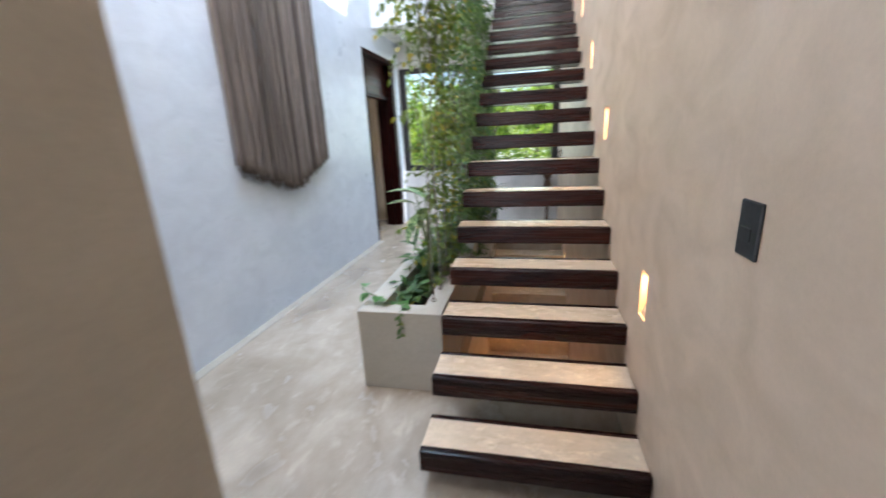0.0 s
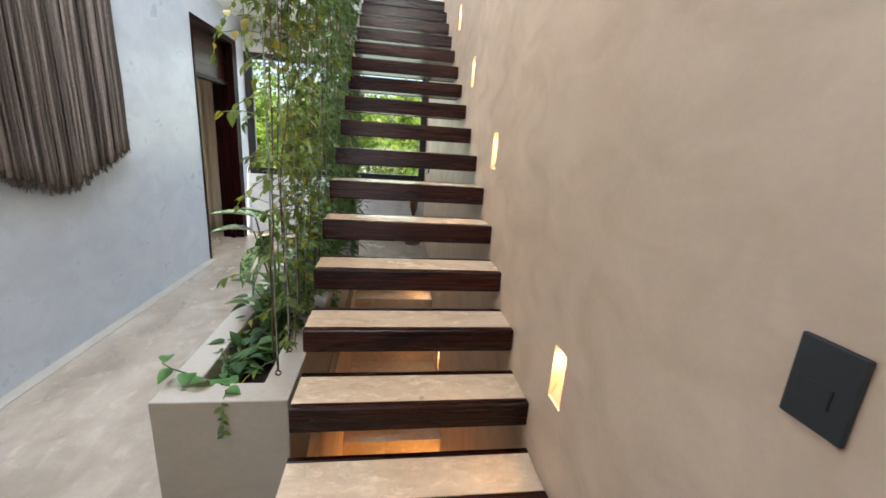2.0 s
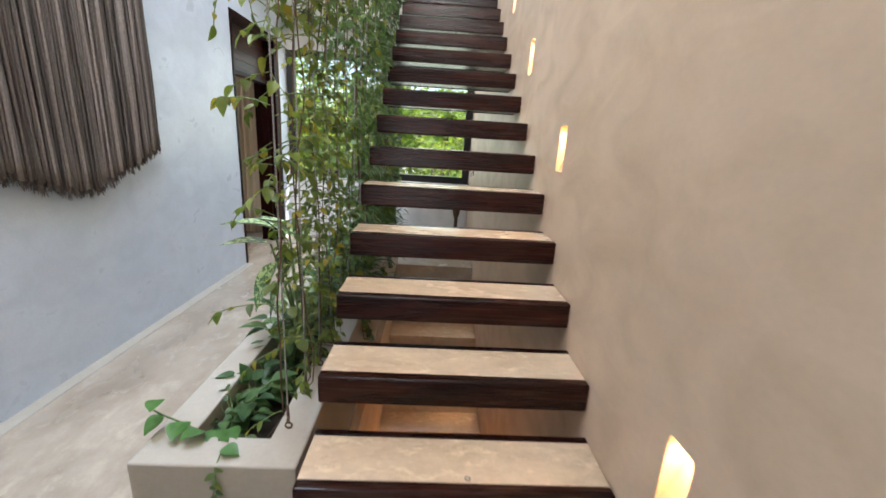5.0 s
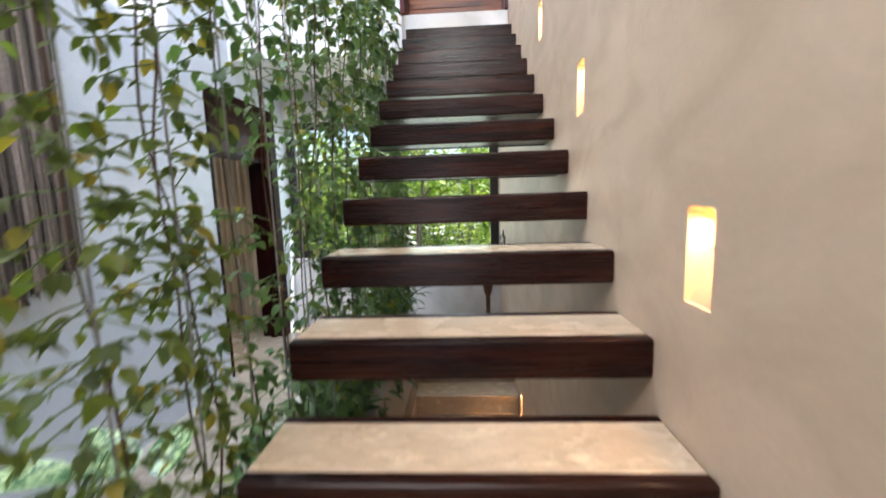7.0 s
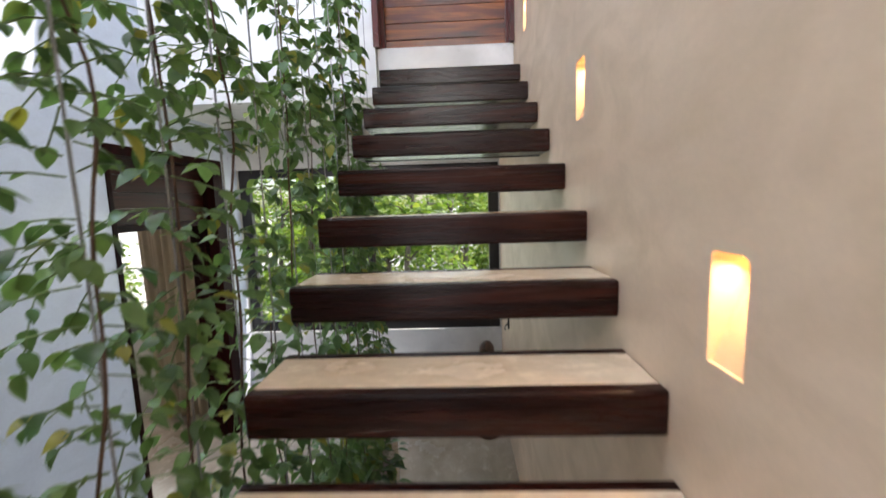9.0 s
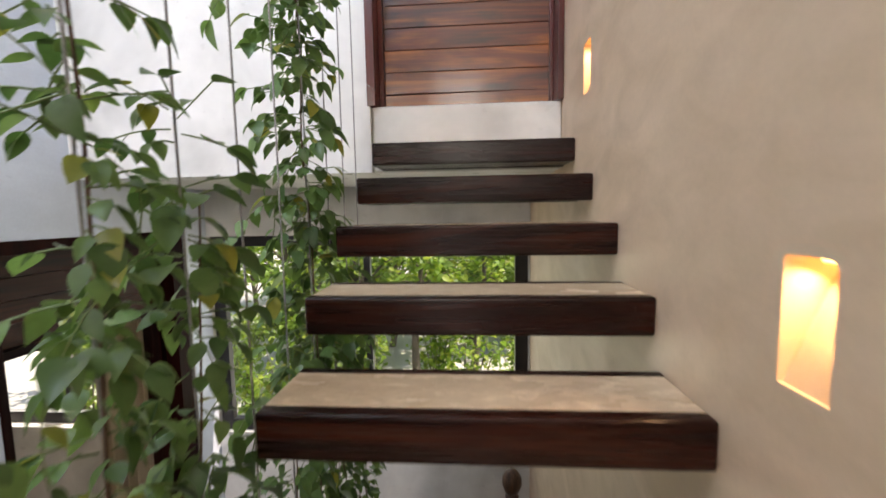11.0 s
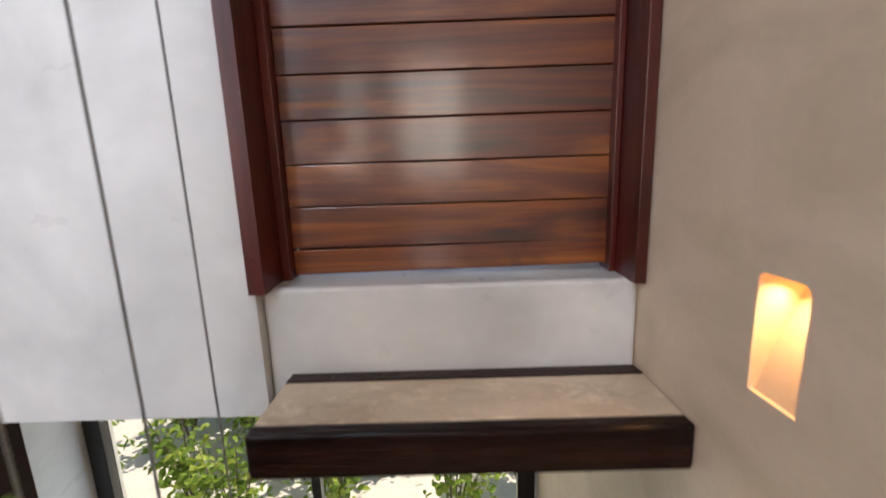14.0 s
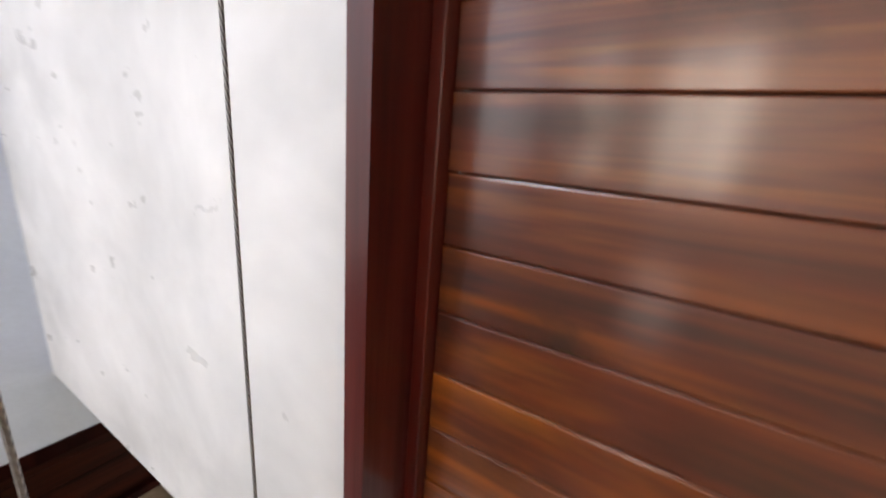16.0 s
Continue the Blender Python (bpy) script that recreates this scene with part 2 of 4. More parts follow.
def wire_rope(name):
    """Galvanised rope whose lay shows as slanting bands."""
    m, nt, bs = mat(name)
    w = nd(nt, "ShaderNodeTexWave", Scale=62.0, Distortion=0.4)
    w.wave_type, w.bands_direction = "BANDS", "DIAGONAL"
    nt.links.new(coords(nt, (2.4, 2.4, 1.0), world_space=False), w.inputs["Vector"])
    dull = noise_tex(nt, coords(nt), 9, 4)
    c = ramp(nt, w.outputs["Fac"], [(0.15, (0.12, 0.12, 0.12)), (0.6, (0.42, 0.42, 0.41))])
    c = mixc(nt, 0.4, c, ramp(nt, dull, [(0.3, 0.4), (0.7, 1.0)]), "MULTIPLY")
    nt.links.new(c, bs.inputs["Base Color"])
    bs.inputs["Roughness"].default_value, bs.inputs["Metallic"].default_value = 0.5, 0.25
    bump(nt, bs, w.outputs["Fac"], 0.6, 0.001)
    return m


M_STEEL = wire_rope("galvanised_cable")
M_RUST = plain("rusty_steel", (0.20, 0.14, 0.10), 0.6, 0.6, 0.4, 120)
M_NICHE = plain("niche_plaster", (0.66, 0.49, 0.32), 0.6, 0.0, 0.12, 60)
M_LED = glowing("warm_led", (1.0, 0.58, 0.20), 3.5)
M_CURTAIN = plain("linen_curtain", (0.62, 0.52, 0.38), 0.9, 0.0, 0.2, 160, 0.3)
M_SOIL = plain("dark_soil", (0.035, 0.026, 0.018), 0.95, 0.0, 0.6, 40, 0.9)
M_STEM = plain("vine_stem", (0.115, 0.062, 0.036), 0.8, 0.0, 0.5, 120, 0.5)
M_GSTEM = plain("green_stem", (0.13, 0.20, 0.06), 0.6, 0.0, 0.3, 120, 0.3)
M_BARK = plain("bark", (0.16, 0.13, 0.10), 0.9, 0.0, 0.6, 18, 1.0)
M_LEAF = leafy("vine_leaf", (0.060, 0.132, 0.046), (0.175, 0.305, 0.108), (0.32, 0.32, 0.060), 0.08, 0.34, 0.45)
M_OLIVE = leafy("olive_vine_leaf", (0.070, 0.115, 0.024), (0.205, 0.285, 0.055), (0.40, 0.33, 0.050), 0.18, 0.38, 0.5)
M_FERN = leafy("fern_leaf", (0.030, 0.085, 0.026), (0.085, 0.180, 0.055), (0.10, 0.17, 0.05), 0.15)
M_POTHOS = leafy("pothos_leaf", (0.035, 0.12, 0.025), (0.10, 0.26, 0.06), (0.42, 0.48, 0.25), 0.25, 0.30)
M_TREE = leafy("garden_leaf", (0.10, 0.19, 0.025), (0.24, 0.40, 0.06), (0.40, 0.50, 0.09), 0.3, 0.5, 0.5)
M_GROUND = plain("pale_gravel", (0.74, 0.71, 0.66), 0.9, 0.0, 0.35, 30, 0.6)
M_GLASS = glass("window_glass")
M_OUTER = plain("outer_render", (0.70, 0.68, 0.64), 0.85, 0.0, 0.2, 8)


def varieg(name):
    m, nt, bs = mat(name)
    v = coords(nt, world_space=False)
    sp = noise_tex(nt, v, 70, 3, 0.6, 0.5)
    c = mixc(nt, ramp(nt, sp, [(0.47, 0.0), (0.56, 1.0)]), (0.030, 0.105, 0.026), (0.36, 0.48, 0.22))
    nt.links.new(c, bs.inputs["Base Color"])
    bs.inputs["Roughness"].default_value = 0.35
    return m


M_VARI = varieg("variegated_leaf")


# ---- mesh helpers ----
def mesh_of(name, verts, faces, material, smooth=False):
    me = bpy.data.meshes.new(name)
    me.from_pydata([tuple(v) for v in verts], [], [tuple(f) for f in faces])
    bm = bmesh.new()
    bm.from_mesh(me)
    bmesh.ops.recalc_face_normals(bm, faces=bm.faces)
    bm.to_mesh(me)
    bm.free()
    me.materials.append(material)
    if smooth:
        for p in me.polygons:
            p.use_smooth = True
    return me


def raw_mesh(name, verts, faces, material, smooth=False):
    me = bpy.data.meshes.new(name)
    me.from_pydata(verts, [], faces)
    me.materials.append(material)
    if smooth:
        me.polygons.foreach_set("use_smooth", [True] * len(me.polygons))
    return me


def part(name, me, parent=None, label="", m=None):
    ob = new(name, me)
    if parent is not None:
        ob.parent = parent
    if m is not None:
        ob.matrix_basis = m
    return tagged(ob, label)


def empty(name, x=0, y=0, z=0):
    ob = new(name)
    ob.location = (x, y, z)
    ob.empty_display_size = 0.05
    return ob


def box(name, x0, x1, y0, y1, z0, z1, material, bevel=0.003, seg=2):
    bm = bmesh.new()
    bmesh.ops.create_cube(bm, size=1)
    for v in bm.verts:
        v.co = Vector(((x0 + x1) / 2 + v.co.x * (x1 - x0), (y0 + y1) / 2 + v.co.y * (y1 - y0), (z0 + z1) / 2 + v.co.z * (z1 - z0)))
    if bevel:
        bmesh.ops.bevel(bm, geom=bm.edges[:], offset=bevel, segments=seg, affect="EDGES", profile=0.5)
    me = bpy.data.meshes.new(name)
    bm.to_mesh(me)
    bm.free()
    me.materials.append(material)
    return me


def slab(name, axis, lo, hi, u0, u1, v0, v1, holes, material, ucut=(), vcut=()):
    """A wall or floor with real openings: axis x has (u, v) = (y, z); y has (x, z); z has (x, y)."""
    us = sorted({u0, u1, *ucut, *[h[0] for h in holes], *[h[1] for h in holes]})
    vs = sorted({v0, v1, *vcut, *[h[2] for h in holes], *[h[3] for h in holes]})
    us, vs = [u for u in us if u0 <= u <= u1], [v for v in vs if v0 <= v <= v1]
    nu, nv = len(us) - 1, len(vs) - 1
    full = {}
    for i in range(nu):
        for j in range(nv):
            cu, cv = (us[i] + us[i + 1]) / 2, (vs[j] + vs[j + 1]) / 2
            full[i, j] = not any(h[0] < cu < h[1] and h[2] < cv < h[3] for h in holes)

    def at(w, u, v):
        return {"x": (w, u, v), "y": (u, w, v), "z": (u, v, w)}[axis]

    verts, ids, faces = [], {}, []

    def vid(w, i, j):
        if (w, i, j) not in ids:
            ids[w, i, j] = len(verts)
            verts.append(at(w, us[i], vs[j]))
        return ids[w, i, j]

    for (i, j), ok in full.items():
        if not ok:
            continue
        for w in (lo, hi):
            faces.append([vid(w, i, j), vid(w, i + 1, j), vid(w, i + 1, j + 1), vid(w, i, j + 1)])
        for di, dj, a, b in ((-1, 0, (0, 0), (0, 1)), (1, 0, (1, 0), (1, 1)), (0, -1, (0, 0), (1, 0)), (0, 1, (0, 1), (1, 1))):
            if not full.get((i + di, j + dj), False):
                p, q = (i + a[0], j + a[1]), (i + b[0], j + b[1])
                faces.append([vid(lo, *p), vid(lo, *q), vid(hi, *q), vid(hi, *p)])
    return mesh_of(name, verts, faces, material)


def structure(name, me, label, category):
    return tagged(new(name, me), label, category, kind="structure")


def tube(path, radii, sides=6, cap=True):
    """Verts and faces of a tube along the points."""
    verts, faces = [], []
    n = len(path)
    for i, p in enumerate(path):
        p = Vector(p)
        t = (Vector(path[min(i + 1, n - 1)]) - Vector(path[max(i - 1, 0)])).normalized()
        ref = Vector((0, 0, 1)) if abs(t.z) < 0.9 else Vector((1, 0, 0))
        a = t.cross(ref).normalized()
        b = t.cross(a)
        r = radii[i] if isinstance(radii, (list, tuple)) else radii
        for k in range(sides):
            ang = 2 * math.pi * k / sides
            verts.append(tuple(p + a * (r * math.cos(ang)) + b * (r * math.sin(ang))))
    for i in range(n - 1):
        for k in range(sides):
            k2 = (k + 1) % sides
            faces.append([i * sides + k, i * sides + k2, (i + 1) * sides + k2, (i + 1) * sides + k])
    if cap:
        faces.append(list(range(sides))[::-1])
        faces.append([(n - 1) * sides + k for k in range(sides)])
    return verts, faces


def join(pieces):
    verts, faces = [], []
    for v, f in pieces:
        o = len(verts)
        verts += v
        faces += [[o + i for i in g] for g in f]
    return verts, faces


def lathe(profile, sides=20):
    """Turned solid from (radius, height) pairs."""
    verts, faces = [], []
    for r, z in profile:
        for k in range(sides):
            a = 2 * math.pi * k / sides
            verts.append((r * math.cos(a), r * math.sin(a), z))
    n = len(profile)
    for i in range(n - 1):
        for k in range(sides):
            k2 = (k + 1) % sides
            faces.append([i * sides + k, i * sides + k2, (i + 1) * sides + k2, (i + 1) * sides + k])
    faces.append(list(range(sides))[::-1])
    faces.append([(n - 1) * sides + k for k in range(sides)])
    return verts, faces


# leaf outline along +x from the stalk, in units of its length: half widths at steps
LEAF_T = (0.0, 0.07, 0.20, 0.38, 0.58, 0.77, 0.91, 1.0)
LEAF_W = (0.0, 0.17, 0.30, 0.345, 0.295, 0.185, 0.075, 0.0)


def leaf_geo(base, way, up, length, width=1.0, droop=0.25, fold=0.35):
    """Pointed oval leaf folded along its midrib."""
    way = way.normalized()
    side = way.cross(up)
    if side.length < 1e-4:
        side = Vector((1, 0, 0))
    side.normalize()
    nrm = side.cross(way)
    verts, rows = [], []
    for t, w in zip(LEAF_T, LEAF_W):
        mid = base + way * (t * length) - nrm * (droop * length * t * t)
        w = w * width * length
        if w == 0:
            rows.append((len(verts),))
            verts.append(tuple(mid))
        else:
            rows.append((len(verts), len(verts) + 1, len(verts) + 2))
            verts.append(tuple(mid + side * w + nrm * (fold * w)))
            verts.append(tuple(mid))
            verts.append(tuple(mid - side * w + nrm * (fold * w)))
    faces = []
    for a, b in zip(rows[:-1], rows[1:]):
        if len(a) == 1:
            faces += [[a[0], b[1], b[0]], [a[0], b[2], b[1]]]
        elif len(b) == 1:
            faces += [[a[0], a[1], b[0]], [a[1], a[2], b[0]]]
        else:
            faces += [[a[0], a[1], b[1], b[0]], [a[1], a[2], b[2], b[1]]]
    return verts, faces


def tip_dir(rng, down=0.3):
    a = rng.uniform(0, 2 * math.pi)
    return Vector((math.cos(a), math.sin(a), rng.uniform(-down - 0.4, 0.35)))


# ---- large structure ----
RISE, RUN, WIDE, DEPTH, THICK = 0.175, 0.2611, 0.886, 0.236, 0.100
LAMPS = [(0.605, 0.755), (1.675, 1.443), (2.462, 1.955), (3.230, 2.502), (4.288, 3.212), (3.15, -0.69), (4.02, -0.16)]
NW, NH, ND = 0.088, 0.192, 0.085
ROOF = 5.60

niche_holes = [(y - NW / 2, y + NW / 2, z - NH / 2, z + NH / 2) for y, z in LAMPS]
structure("wall_east", slab("wall_east", "x", 0.0, 0.25, -3.2, 5.72, -3.0, ROOF, niche_holes, M_BEIGE),
          "beige hand-trowelled stucco wall beside the stairs", "wall")
structure("wall_west", slab("wall_west", "x", -2.82, -2.57, -3.2, 5.72, 0.0, ROOF, [(4.24, 5.46, 0.0, 2.56)], M_WHITE_SKYLIT),
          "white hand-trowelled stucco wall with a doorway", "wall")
structure("wall_north", slab("wall_north", "y", 5.72, 5.94, -6.0, 0.25, -0.2, 2.87,
                             [(-2.569, -0.012, 0.86, 2.50), (-4.9, -3.15, 0.86, 2.30)], M_WHITE),
          "white stucco end wall with a wide window", "wall")
structure("wall_upper", slab("wall_upper", "y", 4.672, 4.86, -2.57, 0.0, 2.87, ROOF, [(-0.945, 0.0, 2.87, 5.22)], M_WHITE),
          "white stucco upper wall over an open void", "wall")
structure("wall_cross", slab("wall_cross", "y", -0.76, -0.45, -2.57, 0.0, 0.0, ROOF,
                             [(-1.10, 0.0, 0.0, 2.45), (-2.35, -1.55, 3.3, 5.3), (-1.45, -0.75, 3.3, 5.3), (-0.65, -0.15, 3.3, 5.3)], M_PLANTER),
          "stucco cross wall with a tall doorless opening", "wall")
# unseen wall, added; its opening is sized to limit the light from behind
structure("wall_south", slab("wall_south", "y", -3.40, -3.20, -2.82, 0.25, 0.0, 2.75, [(-1.35, -0.45, 0.0, 2.1)], M_BEIGE),
          "unseen stucco wall added to close the entrance lobby", "wall")
structure("wall_room_west", slab("wall_room_west", "x", -6.2, -6.0, 1.5, 5.94, 0.0, 2.87, [], M_WHITE),
          "white wall of the side room", "wall")
structure("wall_room_south", slab("wall_room_south", "y", 1.3, 1.5, -6.2, -2.82, 0.0, 2.87, [], M_WHITE),
          "white wall of the side room", "wall")
structure("floor", slab("floor", "z", -0.20, 0.0, -2.82, 0.0, -3.4, 5.72, [(-0.905, 0.0, 0.96, 4.47)], M_FLOOR),
          "polished beige cement floor with cloudy trowel marks", "floor")
structure("floor_room", slab("floor_room", "z", -0.20, -0.002, -6.2, -2.82, 1.3, 5.72, [], M_FLOOR),
          "polished cement floor of the side room", "floor")
structure("floor_basement", slab("floor_basement", "z", -3.2, -3.0, -1.3, 0.3, 0.0, 4.6, [], M_FLOOR),
          "cement floor below the open stairwell", "floor")
structure("wall_well_west", slab("wall_well_west", "x", -1.05, -0.905, 0.8, 4.62, -3.0, -0.20, [], M_BEIGE),
          "beige stucco side of the stairwell below", "wall")
structure("wall_well_north", slab("wall_well_north", "y", 4.62, 4.75, -1.05, 0.0, -3.0, -0.20, [], M_BEIGE),
          "beige stucco end of the stairwell below", "wall")
structure("wall_well_south", slab("wall_well_south", "y", 0.66, 0.80, -1.05, 0.0, -3.0, -0.20, [], M_BEIGE),
          "beige stucco end of the stairwell below", "wall")
structure("ceiling", slab("ceiling", "z", ROOF, ROOF + 0.2, -2.82, 0.25, -0.76, 4.86, [(-2.42, -0.98, 0.2, 4.45)], M_WHITE),
          "white plastered roof slab with a long skylight opening", "ceiling")
structure("ceiling_passage", slab("ceiling_passage", "z", 2.87, 3.14, -2.82, 0.25, 4.865, 5.96, [], M_WHITE),
          "pale plastered soffit of the upper slab", "ceiling")
structure("ceiling_soffit", slab("ceiling_soffit", "z", 2.872, 3.10, -2.57, -0.95, 4.70, 4.862, [], M_WHITE),
          "pale plastered soffit edge under the upper wall", "ceiling")
structure("ceiling_room", slab("ceiling_room", "z", 2.87, 3.0, -6.2, -2.82, 1.3, 5.94, [], M_WHITE),
          "white ceiling of the side room", "ceiling")
structure("ceiling_lobby", slab("ceiling_lobby", "z", 2.75, 2.95, -2.82, 0.25, -3.4, -0.76, [], M_WHITE),
          "white ceiling of the entrance lobby", "ceiling")
structure("terrace_floor", box("terrace_floor", -2.82, 0.25, 4.87, 5.96, 3.142, 3.185, M_OUTER, 0),
          "pale rendered roof terrace behind the upper door", "terrace")
structure("door_sill", box("door_sill", -0.944, -0.001, 4.70, 4.868, 2.871, 3.200, M_WHITE, 0.012, 4),
          "white plastered raised sill under the upper door", "sill")

structure("trim_floor_border", box("trim_floor_border", -2.572, -2.492, -0.45, 4.236, -0.010, 0.005, M_PLANTER, 0.004),
          "narrow pale cement border of the floor along the wall", "floor border")

# skylight
sk = structure("skylight", box("skylight", -2.45, -2.42, 0.17, 4.48, ROOF + 0.2, ROOF + 0.28, M_BLACK, 0.003), "black framed skylight over the void", "skylight")
part("skylight_rail", box("skylight_rail", -0.98, -0.95, 0.17, 4.48, ROOF + 0.2, ROOF + 0.28, M_BLACK, 0.003), sk)
_p = part("pane", box("pane", -2.42, -0.98, 0.18, 4.47, ROOF + 0.22, ROOF + 0.23, M_GLASS, 0), sk)
_p.visible_shadow = False


def window(name, x0, x1, y0, y1, z0, z1, bars, side, label):
    """A black aluminium window in a wall that faces along y."""
    top = tagged(empty(name, (x0 + x1) / 2, y0, z0), label, "window", kind="structure")
    inv = Matrix.Translation((-(x0 + x1) / 2, -y0, -z0))

    def add(n, *b, material=M_BLACK, bevel=0.003):
        return part(n, box(n, *b, material, bevel), top, "", inv)

    add("window_frame", x0, x0 + side, y0, y1, z0, z1)
    add("window_frame", x1 - side, x1, y0, y1, z0, z1)
    add("window_frame", x0 + side, x1 - side, y0, y1, z1 - 0.085, z1)
    add("window_frame", x0 + side, x1 - side, y0, y1, z0, z0 + 0.095)
    xs = [x0 + side, *bars, x1 - side]
    for b in bars:
        add("mullion", b - 0.026, b + 0.026, y0 + 0.004, y1 - 0.004, z0 + 0.095, z1 - 0.085)
    for a, b in zip(xs[:-1], xs[1:]):
        p = add("pane", a + 0.01, b - 0.01, (y0 + y1) / 2, (y0 + y1) / 2 + 0.006, z0 + 0.06, z1 - 0.06, material=M_GLASS, bevel=0)
        p.visible_shadow = False
    return top


window("window_1", -2.568, -0.012, 5.755, 5.815, 0.86, 2.50, [-1.28], 0.098, "wide black aluminium window onto a sunny garden")
window("window_2", -4.9, -3.15, 5.80, 5.86, 0.86, 2.30, [-4.0], 0.06, "black aluminium window of the side room")
for i, (a, b) in enumerate(((-2.35, -1.55), (-1.45, -0.75), (-0.65, -0.15))):
    window("window_%d" % (i + 3), a, b, -0.66, -0.60, 3.3, 5.3, [], 0.05, "tall black framed clerestory window high in the wall")


# ---- stairs ----
def tread_thing():
    """Dark timber box frame round a cement top, at the front edge's middle, its top at z = 0."""
    t = empty("stair_tread")
    h = WIDE / 2
    lip = 0.040
    part("front_board", box("front_board", -h, h, 0.0, lip, -THICK, 0.0, M_EDGE, 0.008, 3), t)
    part("back_board", box("back_board", -h, h, DEPTH - 0.026, DEPTH, -THICK, -0.001, M_EDGE, 0.004), t)
    part("side_board", box("side_board", -h, -h + 0.014, lip, DEPTH - 0.026, -THICK, -0.030, M_EDGE, 0.002), t)
    part("top", box("top", -h + 0.001, h - 0.002, lip, DEPTH - 0.026, -0.029, -0.002, M_TREAD, 0.004), t)
    part("underside", box("underside", -h + 0.014, h - 0.002, lip, DEPTH - 0.026, -THICK + 0.004, -0.030, M_EDGE, 0.0), t)
    return tagged(t, "cantilevered stair tread, beige cement top edged in dark wood", "stair tread", "treads of the upper flight")


first = tread_thing()
rng = random.Random(5)
for k in range(1, 18):
    m = pose(-WIDE / 2 - 0.001, RUN * k, RISE * k, 0, 0, 0)
    if k == 1:
        first.matrix_basis = m
    else:
        copy_thing(first, m)
# the top tread runs back to the sill
structure("trim", box("trim", -0.886, -0.004, 17 * RUN + DEPTH, 4.698, 2.900, 2.972, M_EDGE, 0.002), "dark wood strip between the top tread and the sill", "trim")


def lower_step():
    s = empty("lower_stair_step")
    part("tread", box("tread", -0.452, 0.452, 0.0, RUN + 0.02, -0.05, 0.0, M_TREAD, 0.004), s)
    part("riser", box("riser", -0.450, 0.450, 0.012, 0.04, -RISE, -0.05, M_TREAD, 0.002), s)
    return tagged(s, "warm-lit beige cement step leading down below the stairs", "stair step", "steps of the lower flight")


low = lower_step()
for k in range(1, 15):
    m = pose(-0.4525, 4.47 - RUN * k, -RISE * k)
    if k == 1:
        low.matrix_basis = m
    else:
        copy_thing(low, m)


# ---- wall lights ----
def wall_light():
    """Recessed niche light; origin at the middle of its opening in the wall's face."""
    w = empty("recessed_wall_light")
    a, b, d = NW / 2, NH / 2, ND
    v = [(0, -a, -b), (0, a, -b), (0, a, b), (0, -a, b), (0.008, -a, -b), (0.008, a, -b), (d, a, b), (d, -a, b)]
    me = bpy.data.meshes.new("niche")
    me.from_pydata([(x + 0.0005 if x == 0 else x, y * 0.995, z * 0.997) for x, y, z in v], [],
                   [(4, 5, 6, 7), (0, 1, 5, 4), (1, 2, 6, 5), (2, 3, 7, 6), (3, 0, 4, 7)])
    me.materials.append(M_NICHE)
    part("niche", me, w, "plastered niche")
    # rounded upper corners
    r = 0.013
    for s in (-1, 1):
        verts, faces, o = [], [], 0
        pts = [(s * a, b)] + [(s * (a - r + r * math.sin(t * math.pi / 12)), b - r + r * math.cos(t * math.pi / 12)) for t in range(7)]
        for x in (-0.001, 0.03):
            verts += [(x, y, z) for y, z in pts]
        n = len(pts)
        faces += [[o + i for i in range(n)], [o + n + i for i in range(n)]]
        faces += [[o + i, o + (i + 1) % n, o + n + (i + 1) % n, o + n + i] for i in range(n)]
        part("rounded_corner", mesh_of("rounded_corner", verts, faces, M_BEIGE), w)
    part("led_strip", box("led_strip", 0.045, 0.080, -a + 0.008, a - 0.008, b - 0.012, b - 0.004, M_LED, 0.001), w, "glowing warm strip lamp")
    return tagged(w, "glowing warm light recessed in the beige stucco wall", "wall light", "lights along the stairs")


lamp0 = wall_light()
for i, (y, z) in enumerate(LAMPS):
    m = pose(0, y, z)
    if i == 0:
        lamp0.matrix_basis = m
    else:
        copy_thing(lamp0, m)
    area("lamp_light", (0.040, y, z + NH / 2 - 0.020), (-0.16, y, z - 0.45), NW - 0.02, 0.03, 0.30, (1.0, 0.67, 0.35)).data.spread = radians(145)
LOWER_LIGHT = area("lower_lamp", (-0.02, 2.2, -1.2), (-0.6, 2.2, -1.7), 0.10, 0.05, 2.4, (1.0, 0.52, 0.15))


# ---- switch ----
sw = empty("light_switch", 0, -0.095, 1.193)
plate = part("plate", box("plate", -0.007, 0.002, -0.040, 0.041, -0.060, 0.060, M_SWITCH, 0.003), sw)
part("rocker", box("rocker", -0.0082, -0.006, -0.013, 0.030, -0.025, 0.004, M_SWITCH, 0.0008), plate)
part("slot", box("slot", -0.0086, -0.006, -0.0156, -0.0134, -0.024, 0.004, M_BLACK, 0.0), plate, "thin black slot")
tagged(sw, "dark graphite light switch plate on the beige wall", "light switch")


# ---- planter ----
PX0, PX1, PY0, PY1, PZ = -1.400, -0.912, 0.893, 4.62, 0.488
pl = empty("planter", (PX0 + PX1) / 2, (PY0 + PY1) / 2, 0)
pinv = Matrix.Translation((-(PX0 + PX1) / 2, -(PY0 + PY1) / 2, 0))
part("trough", slab("trough", "z", 0.0, PZ, PX0, PX1, PY0, PY1, [(PX0 + 0.12, PX1 - 0.12, PY0 + 0.12, PY1 - 0.12)], M_PLANTER), pl, "", pinv)
_b = pl.children[0].modifiers.new("bevel", "BEVEL")
_b.width, _b.segments, _b.limit_method = 0.006, 2, "ANGLE"
sv, sf = [], []
NX, NY = 7, 60
